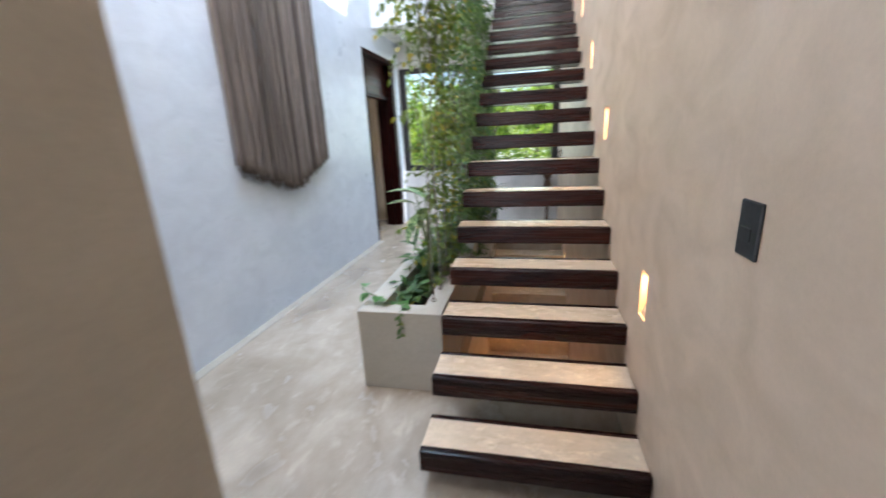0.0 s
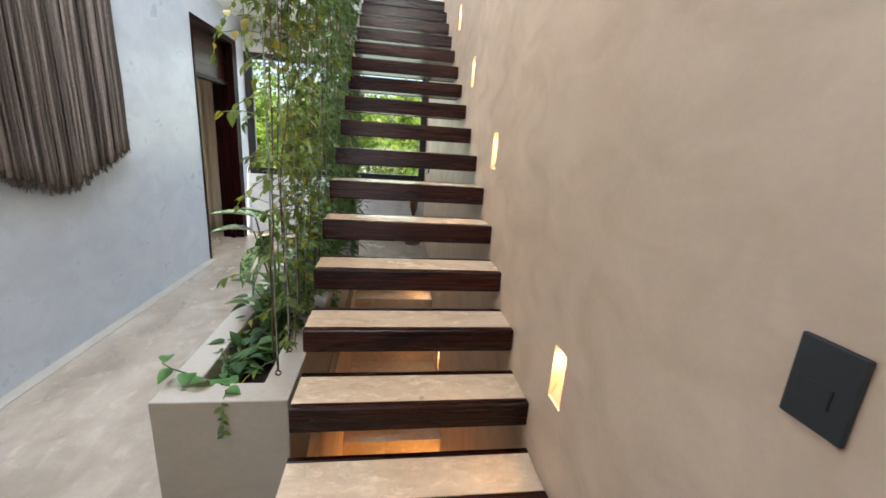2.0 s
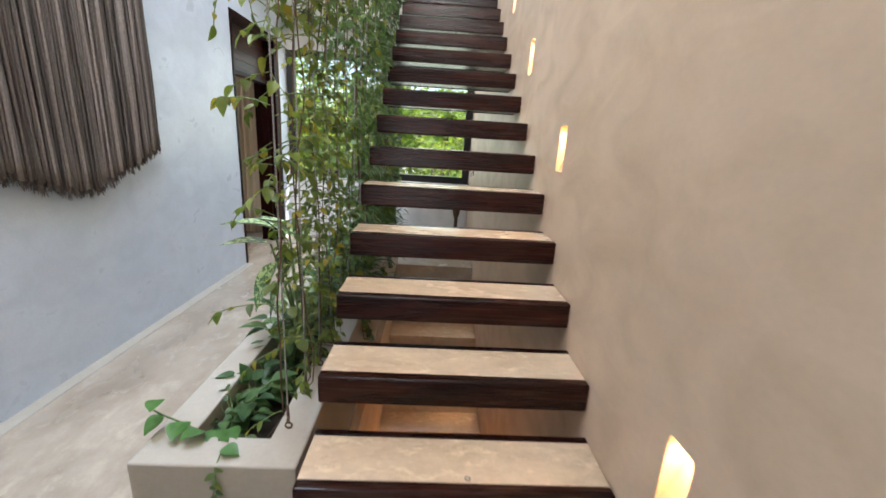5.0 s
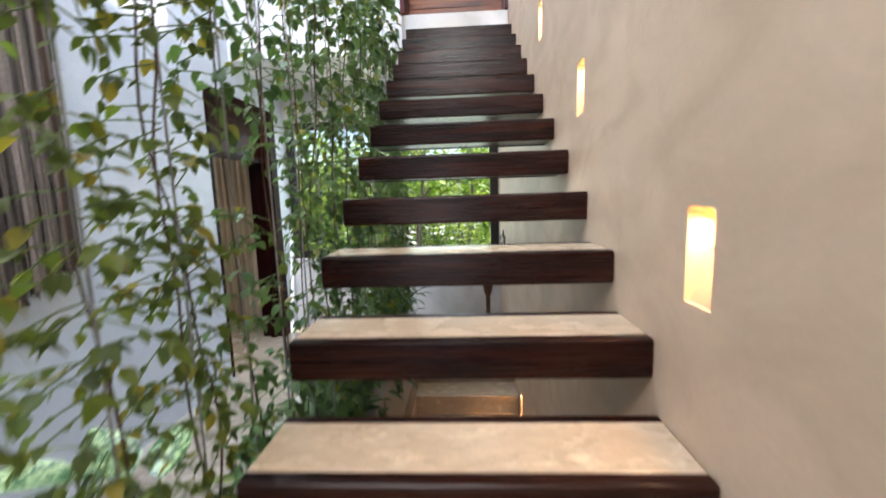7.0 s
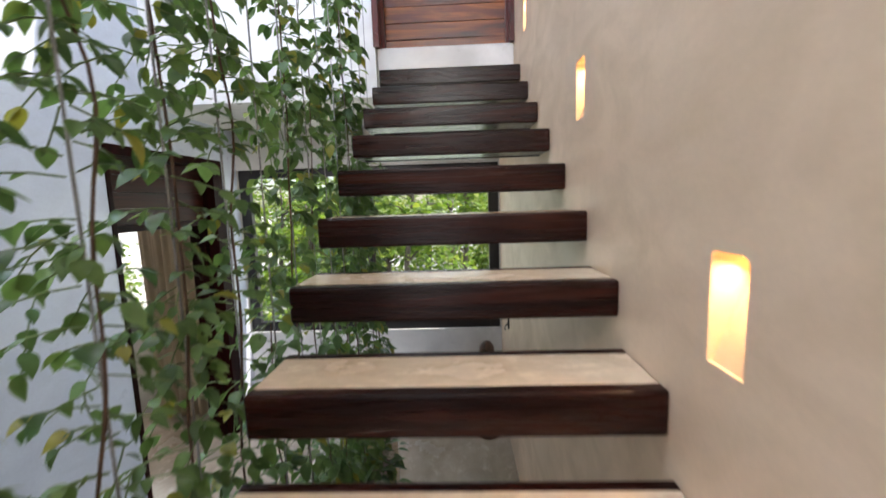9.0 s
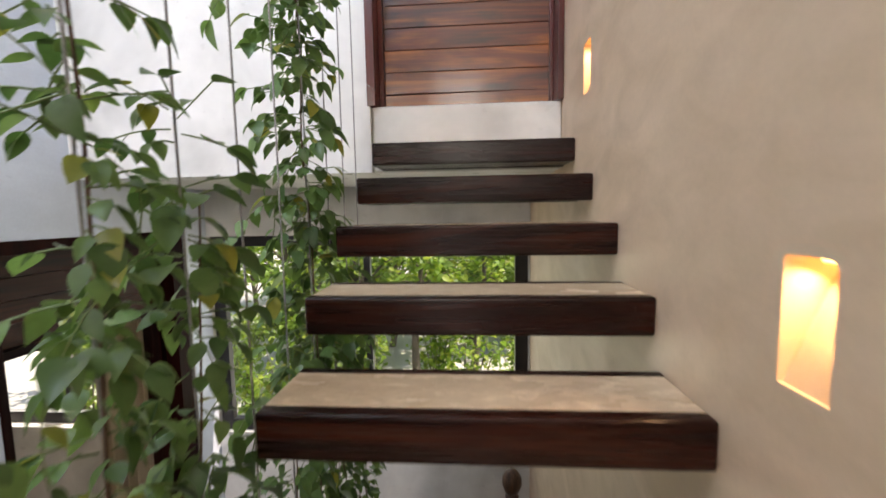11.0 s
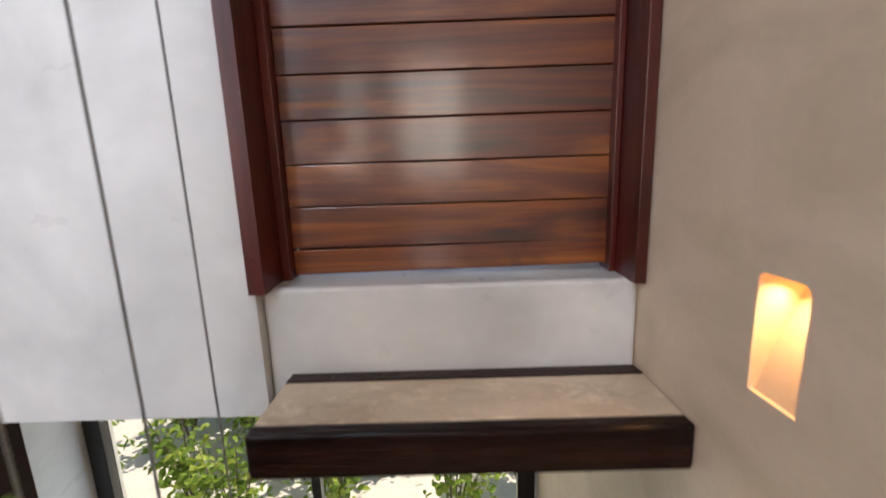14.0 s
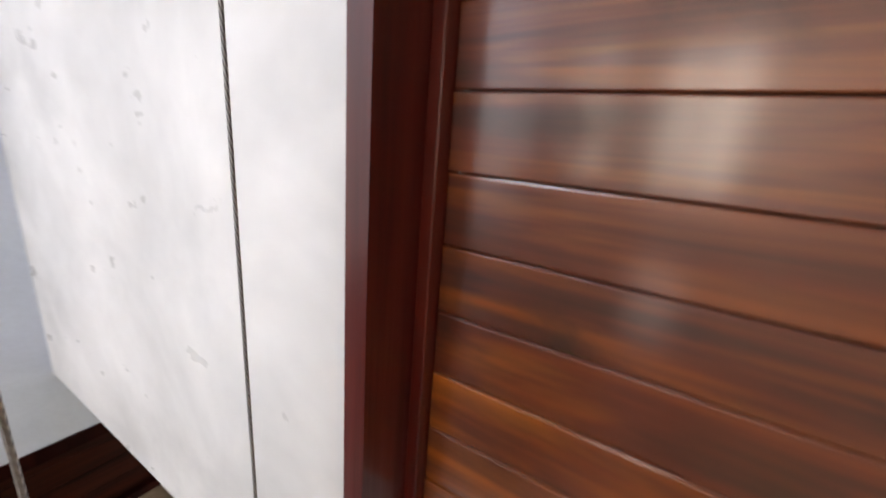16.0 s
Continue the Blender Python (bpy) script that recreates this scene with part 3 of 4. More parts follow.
for i in range(NX + 1):
    for j in range(NY + 1):
        x, y = PX0 + 0.121 + (PX1 - PX0 - 0.242) * i / NX, PY0 + 0.121 + (PY1 - PY0 - 0.242) * j / NY
        sv.append((x, y, 0.36 + 0.03 * noise.noise((x * 9, y * 9, 0))))
for i in range(NX):
    for j in range(NY):
        a = i * (NY + 1) + j
        sf.append([a, a + NY + 1, a + NY + 2, a + 1])
part("soil", mesh_of("soil", sv, sf, M_SOIL, True), pl, "dark damp soil", pinv)
tagged(pl, "long pale stucco planter trough full of climbing plants", "planter")


# ---- hanging cables and their vines ----
CX = -0.990
CABLE_Y = [1.060 + 0.1931 * i for i in range(19)]


def cable(y):
    c = empty("steel_cable", CX, y, PZ)
    part("wire", raw_mesh("wire", *tube([(0, 0, 0.085), (0, 0, ROOF - PZ)], 0.0026, 6), M_STEEL), c)
    ring = [(0.011 * math.cos(t * math.pi / 5), 0, 0.012 + 0.011 * math.sin(t * math.pi / 5)) for t in range(11)]
    ring2 = [(0, 0.008 * math.cos(t * math.pi / 5), 0.036 + 0.014 * math.sin(t * math.pi / 5)) for t in range(11)]
    part("eye_bolt", raw_mesh("eye_bolt", *join([tube([(0, 0, -0.02), (0, 0, 0.004)], 0.004), tube(ring, 0.0035, 6)]), M_RUST, True), c)
    part("shackle", raw_mesh("shackle", *join([tube(ring2, 0.003, 6), tube([(0, 0, 0.048), (0, 0, 0.09)], [0.0055, 0.004], 6)]), M_RUST, True), c)
    return tagged(c, "taut steel cable from the planter rim to the roof", "cable", "cables beside the stairs")


cable0 = cable(CABLE_Y[0])
for y in CABLE_Y[1:]:
    copy_thing(cable0, pose(CX, y, PZ))


def vine(y, density, z_top, seed, spread, big=1.0):
    """A climbing vine: twining stems, side shoots, and pointed leaves."""
    r = random.Random(seed)
    v = empty("climbing_vine", CX, y, 0.38)
    stems, shoots, lv, lf = [], [], [], []

    def leaf(at, way, size):
        up = Vector((r.uniform(-0.4, 0.4), r.uniform(-0.4, 0.4), 1))
        a, b = leaf_geo(at, way, up, size, r.uniform(0.78, 1.15), r.uniform(0.1, 0.5), r.uniform(0.05, 0.45))
        o = len(lv)
        lv.extend(a)
        lf.extend([[o + i for i in g] for g in b])

    for s in range(r.choice((1, 1, 2))):
        ph, rad, pitch = r.uniform(0, 6.3), r.uniform(0.006, 0.018), r.uniform(2.5, 6)
        zt = z_top - r.uniform(0, 0.4)
        n = int(zt / 0.06)
        pts = []
        for i in range(n + 1):
            z = -0.02 + (zt + 0.02) * i / n
            w = rad + 0.045 * max(0, noise.noise((seed * 3.1, s * 7, z * 2.3)))
            pull = max(0.0, 1 - z / 0.16)
            pts.append((w * math.cos(ph + pitch * z) + noise.noise((z * 3, seed, s)) * 0.012 - 0.10 * pull, w * math.sin(ph + pitch * z) + noise.noise((seed, z * 3, s)) * 0.012, z))
        stems.append(tube(pts, [(0.0028 if y < 2.3 else 0.0036) * (1 - 0.5 * i / n) * (1 + 0.5 * max(0.0, noise.noise((seed, s, i * 0.7)))) for i in range(n + 1)], 5))
    z = 0.15
    while z < z_top:
        d = density(z + 0.38)
        z += r.expovariate(max(d, 0.5))
        if z >= z_top:
            break
        ang = r.uniform(0, 2 * math.pi)
        out = Vector((math.cos(ang), math.sin(ang) * 0.8, r.uniform(-0.5, 0.7)))
        runner = r.random() < 0.05 and z > 1.0
        length = r.uniform(0.25, 0.46) if runner else r.uniform(0.03, spread * (1.6 if y < 1.7 and z > 1.6 else 1.0)) * (0.7 if out.x > 0 else 1.0)
        if runner and out.x > 0.2:
            out.x *= -0.5
        base = Vector((0.008 * math.cos(ang), 0.008 * math.sin(ang), z))
        pts, p = [base], base.copy()
        steps = max(2, int(length / 0.035))
        way = out.normalized()
        for i in range(steps):
            way = (way + Vector((r.uniform(-0.25, 0.25), r.uniform(-0.25, 0.25), -0.24 if runner else -0.16))).normalized()
            p = p + way * (length / steps)
            pts.append(p.copy())
        shoots.append(tube([tuple(q) for q in pts], 0.0016, 4, False))
        for i in range(1, len(pts)):
            sgn = 1 if i % 2 else -1
            wv = (pts[i] - pts[i - 1]).normalized()
            side = wv.cross(Vector((0, 0, 1)))
            if side.length < 0.1:
                side = Vector((1, 0, 0))
            leaf(pts[i], wv * 0.5 + side.normalized() * sgn * r.uniform(0.5, 1.0) + Vector((0, 0, r.uniform(-0.7, 0.1))), r.uniform(0.024, 0.052) * big)
        leaf(pts[-1], way + Vector((0, 0, -0.4)), r.uniform(0.036, 0.062) * big)
    part("stem", raw_mesh("stem", *join(stems), M_STEM, True), v, "woody brown twining stem")
    if shoots:
        tagged(part("shoot", raw_mesh("shoot", *join(shoots), M_GSTEM), v), kind="stuff")
        tagged(part("leaves", raw_mesh("leaves", lv, lf, M_OLIVE if y < 1.7 else M_LEAF, True), v), kind="stuff")
    return tagged(v, "green climbing vine twining up a steel cable", "vine", "vines on the cables")


# cable index: top of the vine over the soil, longest side shoot, leaf size,
# shoots a metre below 1.1 m, to 2 m, and above
VINES = {
    0: (4.9, 0.17, 0.82, 14, 40, 110), 1: (4.9, 0.16, 0.82, 12, 36, 110), 2: (4.9, 0.15, 0.74, 130, 125, 150),
    3: (4.9, 0.15, 0.74, 130, 140, 150), 4: (4.9, 0.14, 0.80, 85, 46, 52), 5: (4.9, 0.15, 0.88, 75, 40, 56),
    6: (4.9, 0.13, 0.88, 70, 30, 44), 7: (4.9, 0.14, 0.90, 110, 92, 80), 8: (4.9, 0.14, 0.95, 100, 86, 74),
    9: (4.9, 0.15, 1.00, 70, 44, 66), 10: (1.7, 0.14, 1.00, 75, 45, 0), 11: (4.9, 0.15, 1.05, 60, 34, 78),
    12: (2.50, 0.15, 1.35, 60, 34, 62), 13: (1.45, 0.13, 1.10, 70, 40, 0), 14: (1.9, 0.13, 1.10, 70, 45, 0),
    15: (4.9, 0.17, 1.30, 60, 66, 120), 16: (2.1, 0.13, 1.10, 75, 60, 0), 17: (2.1, 0.13, 1.10, 75, 60, 0),
    18: (1.9, 0.13, 1.10, 75, 50, 0)}


def density_for(i):
    low, middle, high = VINES[i][3:]

    def d(z):
        if i == 15 and z > 4.0:
            return 40
        return low if z < 1.1 else (middle if z < 2.0 else high or middle)
    return d


for i, y in enumerate(CABLE_Y):
    top, wide, big = VINES[i][:3]
    vine(y, density_for(i), top, 100 + i, wide, big)


# ---- plants in the planter ----
def bushy(name, x, y, z, count, height, spread, size, material, seed, label, category, width=1.0):
    r = random.Random(seed)
    t = empty(name, x, y, z)
    st, lv, lf = [], [], []
    for i in range(count):
        a = r.uniform(0, 6.283)
        tip = Vector((math.cos(a) * r.uniform(0.2, 1) * spread[0], math.sin(a) * r.uniform(0.2, 1) * spread[1], r.uniform(0.35, 1) * height))
        mid = Vector((tip.x * 0.35, tip.y * 0.35, tip.z * 0.75))
        st.append(tube([(0, 0, 0), tuple(mid), tuple(tip)], [0.003, 0.0022, 0.0012], 4, False))
        way = (tip - mid).normalized() + Vector((r.uniform(-0.5, 0.5), r.uniform(-0.5, 0.5), r.uniform(-0.6, 0.1)))
        g, f = leaf_geo(tip, way, Vector((0, 0, 1)), size * r.uniform(0.7, 1.25), width, r.uniform(0.15, 0.6), 0.25)
        o = len(lv)
        lv += g
        lf += [[o + k for k in q] for q in f]
        g, f = leaf_geo(mid, Vector((-way.y, way.x, -0.1)), Vector((0, 0, 1)), size * r.uniform(0.5, 1.0), width, 0.4, 0.25)
        o = len(lv)
        lv += g
        lf += [[o + k for k in q] for q in f]
    part("stem", raw_mesh("stem", *join(st), M_GSTEM), t)
    tagged(part("leaves", raw_mesh("leaves", lv, lf, material), t), kind="stuff")
    return tagged(t, label, category)


rp = random.Random(31)
for i in range(26):
    y = 1.16 + i * 0.128
    low_first = y < 1.5
    bushy("foliage_plant", rp.uniform(-1.22, -1.08), y, 0.355, rp.randint(16, 26), rp.uniform(0.10, 0.16) if low_first else rp.uniform(0.16, 0.38),
          (0.13, 0.13), rp.uniform(0.06, 0.10), M_FERN if low_first else rp.choice((M_LEAF, M_FERN, M_FERN)), 300 + i, "low leafy green plant growing in the planter", "plant")


def big_leaf_plant(x, y, z):
    """Plant with long speckled leaves on bent stalks."""
    t = empty("dieffenbachia", x, y, z)
    tips = [(-0.16, -0.08, 0.75, 0.20), (-0.17, -0.12, 0.68, 0.19), (-0.12, -0.14, 0.60, 0.22), (-0.11, -0.06, 0.50, 0.20),
            (-0.03, 0.12, 0.66, 0.18), (-0.12, 0.14, 0.62, 0.20), (-0.05, -0.06, 0.74, 0.16), (-0.08, 0.04, 0.70, 0.18)]
    for dx, dy, dz, ln in tips:
        q = Vector((dx, dy, dz))
        start = Vector((q.x * 0.55, q.y * 0.55, q.z * 0.92))
        part("stalk", raw_mesh("stalk", *tube([(0, 0, 0), (q.x * 0.2, q.y * 0.2, q.z * 0.5), tuple(start)], [0.008, 0.006, 0.004], 6, False), M_GSTEM, True), t)
        way = Vector((q.x, q.y, 0.06 if dz > 0.65 else -0.22)).normalized()
        g, f = leaf_geo(start, way, Vector((0, 0, 1)), ln, 0.72, 0.22, 0.35)
        part("leaf", raw_mesh("leaf", g, f, M_VARI, True), t)
    return tagged(t, "broad-leaved plant with pale speckled green leaves", "plant")


big_leaf_plant(-1.12, 1.62, 0.36)


def pothos(x, y, z):
    t = empty("pothos", x, y, z)
    r = random.Random(8)
    run = [(0, 0, 0.0), (-0.02, -0.03, 0.10), (-0.06, -0.05, 0.135), (-0.13, -0.03, 0.15), (-0.20, -0.02, 0.17), (-0.225, -0.03, 0.20), (-0.20, -0.03, 0.23)]
    run2 = [(0, 0, 0.0), (0.03, -0.07, 0.11), (0.04, -0.13, 0.135), (0.045, -0.182, 0.12), (0.05, -0.188, 0.07), (0.035, -0.19, 0.03), (0.045, -0.19, -0.01)]
    part("stem", raw_mesh("stem", *join([tube(run, 0.003, 5), tube(run2, 0.002, 5)]), M_GSTEM, True), t)
    for p, w, s in (((-0.06, -0.05, 0.14), (-0.2, -0.5, 0.3), 0.075), ((-0.13, -0.03, 0.155), (0.1, -0.9, 0.15), 0.080), ((-0.20, -0.03, 0.235), (0.2, -0.8, 0.2), 0.062),
                    ((-0.20, -0.02, 0.17), (-0.3, -0.7, -0.2), 0.070), ((0.0, -0.02, 0.12), (0.5, -0.6, 0.2), 0.085), ((-0.02, -0.02, 0.12), (0.1, -0.9, 0.2), 0.08),
                    ((0.04, -0.12, 0.14), (0.8, -0.3, 0.1), 0.06)):
        part("leaf", raw_mesh("leaf", *leaf_geo(Vector(p), Vector(w), Vector((0, 0, 1)), s, 1.25, 0.25, 0.25), M_POTHOS, True), t)
    lv, lf = [], []
    for i in range(10):
        q = Vector(run2[3]).lerp(Vector(run2[6]), i / 9)
        a = i * 2.4
        g, f = leaf_geo(q, Vector((math.cos(a), -abs(math.sin(a)) * 0.5, -0.5)), Vector((0, -1, 0.3)), r.uniform(0.024, 0.038), 0.75, 0.2, 0.2)
        o = len(lv)
        lv += g
        lf += [[o + k for k in h] for h in f]
    tagged(part("leaves", raw_mesh("leaves", lv, lf, M_LEAF), t), kind="stuff")
    return tagged(t, "pothos trailing over the planter's front rim", "plant")


pothos(-1.19, 1.07, 0.362)


def trailing(x, y, z, drop, seed):
    """Thin shoots that hang over the planter's rim."""
    r = random.Random(seed)
    t = empty("trailing_plant", x, y, z)
    side = 1 if x > -1.1 else -1
    lv, lf = [], []
    for s in range(3):
        dy = r.uniform(-0.08, 0.08)
        edge = (PX1 + 0.006 - x) if side > 0 else (PX0 - 0.006 - x)
        top = PZ + 0.012 - z
        pts = [(0, 0, 0), (edge * 0.3, dy * 0.4, top + 0.03), (edge * 0.75, dy * 0.8, top + 0.022), (edge + side * 0.012, dy, top)]
        n = r.randint(4, 7)
        for i in range(1, n + 1):
            pts.append((edge + side * (0.012 + 0.012 * math.sin(i * 1.3 + s)), dy + 0.02 * math.sin(i * 0.9 + seed), top - drop * r.uniform(0.8, 1.0) * i / n))
        part("shoot", raw_mesh("shoot", *tube(pts, 0.0018, 5), M_STEM, True), t)
        for q in pts[2:]:
            for k in range(r.randint(1, 3)):
                a = r.uniform(0, 6.283)
                g, f = leaf_geo(Vector(q), Vector((abs(math.cos(a)) * side, math.sin(a), r.uniform(-0.6, 0.3))), Vector((0, 0, 1)), r.uniform(0.028, 0.055), r.uniform(0.9, 1.2), 0.3, 0.2)
                o = len(lv)
                lv += g
                lf += [[o + h for h in c] for c in f]
    tagged(part("leaves", raw_mesh("leaves", lv, lf, M_LEAF), t), kind="stuff")
    return tagged(t, "thin leafy shoots trailing over the planter rim", "plant", "trailing plants of the planter")


for i, (y, drop) in enumerate(((1.55, 0.10), (2.05, 0.22), (2.45, 0.12), (2.85, 0.25), (3.3, 0.15), (3.75, 0.2), (4.15, 0.15))):
    trailing(-1.06, y, 0.37, drop, 500 + i)

for i, (y, h) in enumerate(((3.15, 0.34), (3.55, 0.40), (3.95, 0.44), (4.3, 0.40), (2.6, 0.30))):
    bushy("fern", -1.06, y, 0.36, 46, h, (0.26, 0.22), 0.10, M_FERN, 560 + i, "feathery green fern spilling over the planter", "fern", 0.55)

# bolt cap let into a tread
bc = empty("bolt_cap", -0.41, 0.838, 3 * RISE - 0.004)
part("ring", raw_mesh("ring", *tube([(0.008 * math.cos(k * math.pi / 8), 0.008 * math.sin(k * math.pi / 8), 0.001) for k in range(17)], 0.0018, 5), M_RUST, True), bc)
part("cap", raw_mesh("cap", *lathe([(0.0, 0.0), (0.007, 0.0), (0.0065, 0.002), (0.0, 0.0025)], 14), M_PLANTER, True), bc)
tagged(bc, "small round bolt cap in the cement tread", "bolt cap")


# ---- wall hanging ----
def strand_mesh(seed):
    r = random.Random(seed)
    pts = []
    for i in range(19):
        u = i / 18
        pts.append((0.004 * noise.noise((u * 5, seed, 0)), 0.013 * noise.noise((u * 3.2, seed, 5)) * u, -u))
    v, f = tube(pts, [0.0072 + 0.0016 * noise.noise((i * 0.9, seed, 2)) + (0.004 if i == 18 else 0) for i in range(19)], 6)
    return raw_mesh("strand", v, f, M_CORD, True)


hang = empty("macrame_wall_hanging", -2.57, 2.27, 3.05)
part("rod", raw_mesh("rod", *tube([(0.034, -0.76, 0), (0.034, 0.76, 0)], 0.014, 10), M_STAND, True), hang, "round wooden rod")
for s in (-1, 1):
    part("hook", box("hook", -0.004, 0.035, s * 0.55 - 0.006, s * 0.55 + 0.006, -0.03, -0.014, M_BLACK, 0.002), hang)
kinds = [strand_mesh(i) for i in range(10)]
rs = random.Random(12)
NS = 118
ends = []
for layer in (0, 1):
    for i in range(NS):
        u = (i + 0.5 * layer + rs.uniform(-0.3, 0.3)) / NS
        y = -0.68 + 1.37 * u
        yy = y + 2.27
        bottom = 1.045 + (0.21 * max(0.0, (2.30 - yy) / 0.70) ** 1.2 if yy < 2.30 else 0.26 * ((yy - 2.30) / 0.66) ** 1.15)
        bottom += rs.uniform(-0.012, 0.03) + 0.012 * math.sin(i * 0.9)
        L = 3.05 - bottom
        x = 0.014 + 0.030 * layer + 0.012 * math.sin(i * 0.8) + rs.uniform(-0.004, 0.006)
        if layer or i % 2:
            ends.append((y, x, -L))
        m = Matrix.Translation((x, y, 0)) @ Matrix.Rotation(rs.uniform(0, 6.28), 4, "Z") @ Matrix.Diagonal((1, 1, L, 1))
        part("strand", kinds[rs.randrange(10)], hang, "", m)


def tuft(seed, y, x, z):
    """Loose fibres at the end of a cord."""
    r = random.Random(seed)
    hairs = []
    for i in range(6):
        a, k = r.uniform(0, 6.283), r.uniform(0.004, 0.016)
        ln = r.uniform(0.02, 0.055)
        hairs.append(tube([(x, y, z + 0.015), (x + math.cos(a) * k * 0.5, y + math.sin(a) * k * 0.5, z - ln * 0.5), (x + math.cos(a) * k, y + math.sin(a) * k, z - ln)], [0.0030, 0.0024, 0.0010], 4, False))
    return join(hairs)


tagged(part("fringe", raw_mesh("fringe", *join([tuft(40 + i, *e) for i, e in enumerate(ends)]), M_CORD), hang, "frayed cord ends"), kind="stuff")
tagged(hang, "large brown macrame wall hanging of long cords on white wall", "wall hanging")


# ---- upper door ----
ud = tagged(empty("door_1", -0.46, 4.80, 3.2), "closed varnished brown plank door in a red-brown frame", "door", kind="structure")
uinv = Matrix.Translation((0.46, -4.80, -3.2))


def dpart(n, *b, material=M_FRAME, bevel=0.003, lab=""):
    return part(n, box(n, *b, material, bevel), ud, lab, uinv)


DT = 5.20
part("jamb", mesh_of("jamb", [(x, y, z) for x, low in ((-0.957, 3.300), (-0.917, 3.268)) for y in (4.662, 4.872) for z in (low, DT)],
                     [(0, 1, 3, 2), (4, 6, 7, 5), (0, 4, 5, 1), (2, 3, 7, 6), (0, 2, 6, 4), (1, 5, 7, 3)], M_FRAME), ud, "", uinv)
part("jamb_foot", mesh_of("jamb_foot", [(x, y, z) for x, top in ((-0.957, 3.2985), (-0.917, 3.2665)) for y in (4.6625, 4.872) for z in (3.196, top)],
                          [(0, 1, 3, 2), (4, 6, 7, 5), (0, 4, 5, 1), (2, 3, 7, 6), (0, 2, 6, 4), (1, 5, 7, 3)], M_FRAME), ud, "scarfed red-brown jamb foot", uinv)
dpart("jamb", -0.030, -0.002, 4.662, 4.872, 3.196, DT)
dpart("stop", -0.917, -0.893, 4.772, 4.840, 3.201, DT - 0.04)
dpart("stop", -0.047, -0.030, 4.772, 4.840, 3.201, DT - 0.04)
dpart("lintel", -0.957, -0.002, 4.662, 4.872, DT, DT + 0.05)


def centred(n, x0, x1, y0, y1, z0, z1, material, bevel, parent, inv):
    c = ((x0 + x1) / 2, (y0 + y1) / 2, (z0 + z1) / 2)
    me = box(n, x0 - c[0], x1 - c[0], y0 - c[1], y1 - c[1], z0 - c[2], z1 - c[2], material, bevel)
    return part(n, me, parent, "", inv @ Matrix.Translation(c))


zs = [3.213, 3.283] + [3.283 + 0.1106 * i for i in range(1, 18)]
for a, b in zip(zs[:-1], zs[1:]):
    lowest = a < 3.25
    pk = centred("plank", -0.892, -0.045, 4.800 + rng.uniform(-0.0015, 0.0015), 4.836, a + 0.0012, min(b, DT) - 0.0012, M_DOORW, 0.0026, ud, uinv)
    if lowest:
        pk.matrix_basis = pk.matrix_basis @ Matrix.Rotation(radians(-0.6), 4, "Y")
dpart("backing", -0.892, -0.045, 4.840, 4.858, 3.228, DT, material=M_EDGE, bevel=0)


# ---- side doorway ----
sd = tagged(empty("door_2", -2.57, 4.8, 0), "open doorway framed in dark wood with a plank transom", "doorway", kind="structure")
sinv = Matrix.Translation((2.57, -4.8, 0))


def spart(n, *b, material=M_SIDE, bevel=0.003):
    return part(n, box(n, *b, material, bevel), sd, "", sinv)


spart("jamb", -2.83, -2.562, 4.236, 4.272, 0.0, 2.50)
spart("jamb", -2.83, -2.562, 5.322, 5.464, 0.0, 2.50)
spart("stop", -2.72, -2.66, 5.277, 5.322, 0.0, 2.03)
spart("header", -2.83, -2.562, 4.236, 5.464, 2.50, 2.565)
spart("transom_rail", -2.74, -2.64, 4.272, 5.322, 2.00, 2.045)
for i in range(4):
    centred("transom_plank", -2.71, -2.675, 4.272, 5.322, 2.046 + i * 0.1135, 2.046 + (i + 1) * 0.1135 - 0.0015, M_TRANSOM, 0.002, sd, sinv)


# ---- side room curtain ----
def curtain(x0, x1, y, z0, z1):
    n, v, f = 90, [], []
    for i in range(n + 1):
        u = i / n
        x = x0 + (x1 - x0) * u
        for j in range(9):
            w = j / 8
            d = 0.035 * math.sin(u * 46 + 0.6 * math.sin(w * 2)) * (0.7 + 0.3 * w) + 0.01 * math.sin(u * 113)
            v.append((x, y + d, z1 + (z0 - z1) * w))
    for i in range(n):
        for j in range(8):
            a = i * 9 + j
            f.append([a, a + 9, a + 10, a + 1])
    ob = part("cloth", raw_mesh("cloth", v, f, M_CURTAIN, True))
    so = ob.modifiers.new("thick", "SOLIDIFY")
    so.thickness = 0.003
    return ob


cu = empty("curtain", -3.2, 5.62, 2.4)
cloth = curtain(-3.56, -2.84, 5.62, 0.03, 2.40)
cloth.parent, cloth.matrix_parent_inverse = cu, Matrix.Translation((3.2, -5.62, -2.4))
part("rail", raw_mesh("rail", *tube([(-1.8, 0, 0.02), (0.37, 0, 0.02)], 0.012, 8), M_BLACK, True), cu)
tagged(cu, "beige linen curtain drawn beside the side room window", "curtain")

# ---- turned stand ----
st = empty("wooden_stand", -0.185, 5.29, 0)
part("base", raw_mesh("base", *lathe([(0.0, 0.0), (0.115, 0.0), (0.118, 0.018), (0.10, 0.03), (0.05, 0.045), (0.032, 0.07)]), M_STAND, True), st)
part("column", raw_mesh("column", *lathe([(0.030, 0.065), (0.036, 0.10), (0.024, 0.13), (0.022, 0.30), (0.026, 0.40), (0.022, 0.44), (0.045, 0.50), (0.056, 0.56), (0.056, 0.64), (0.040, 0.665), (0.048, 0.69), (0.03, 0.71)]), M_STAND, True), st)
part("knob", raw_mesh("knob", *lathe([(0.02, 0.70), (0.05, 0.73), (0.068, 0.78), (0.066, 0.83), (0.04, 0.87), (0.012, 0.885)]), M_STAND, True), st)
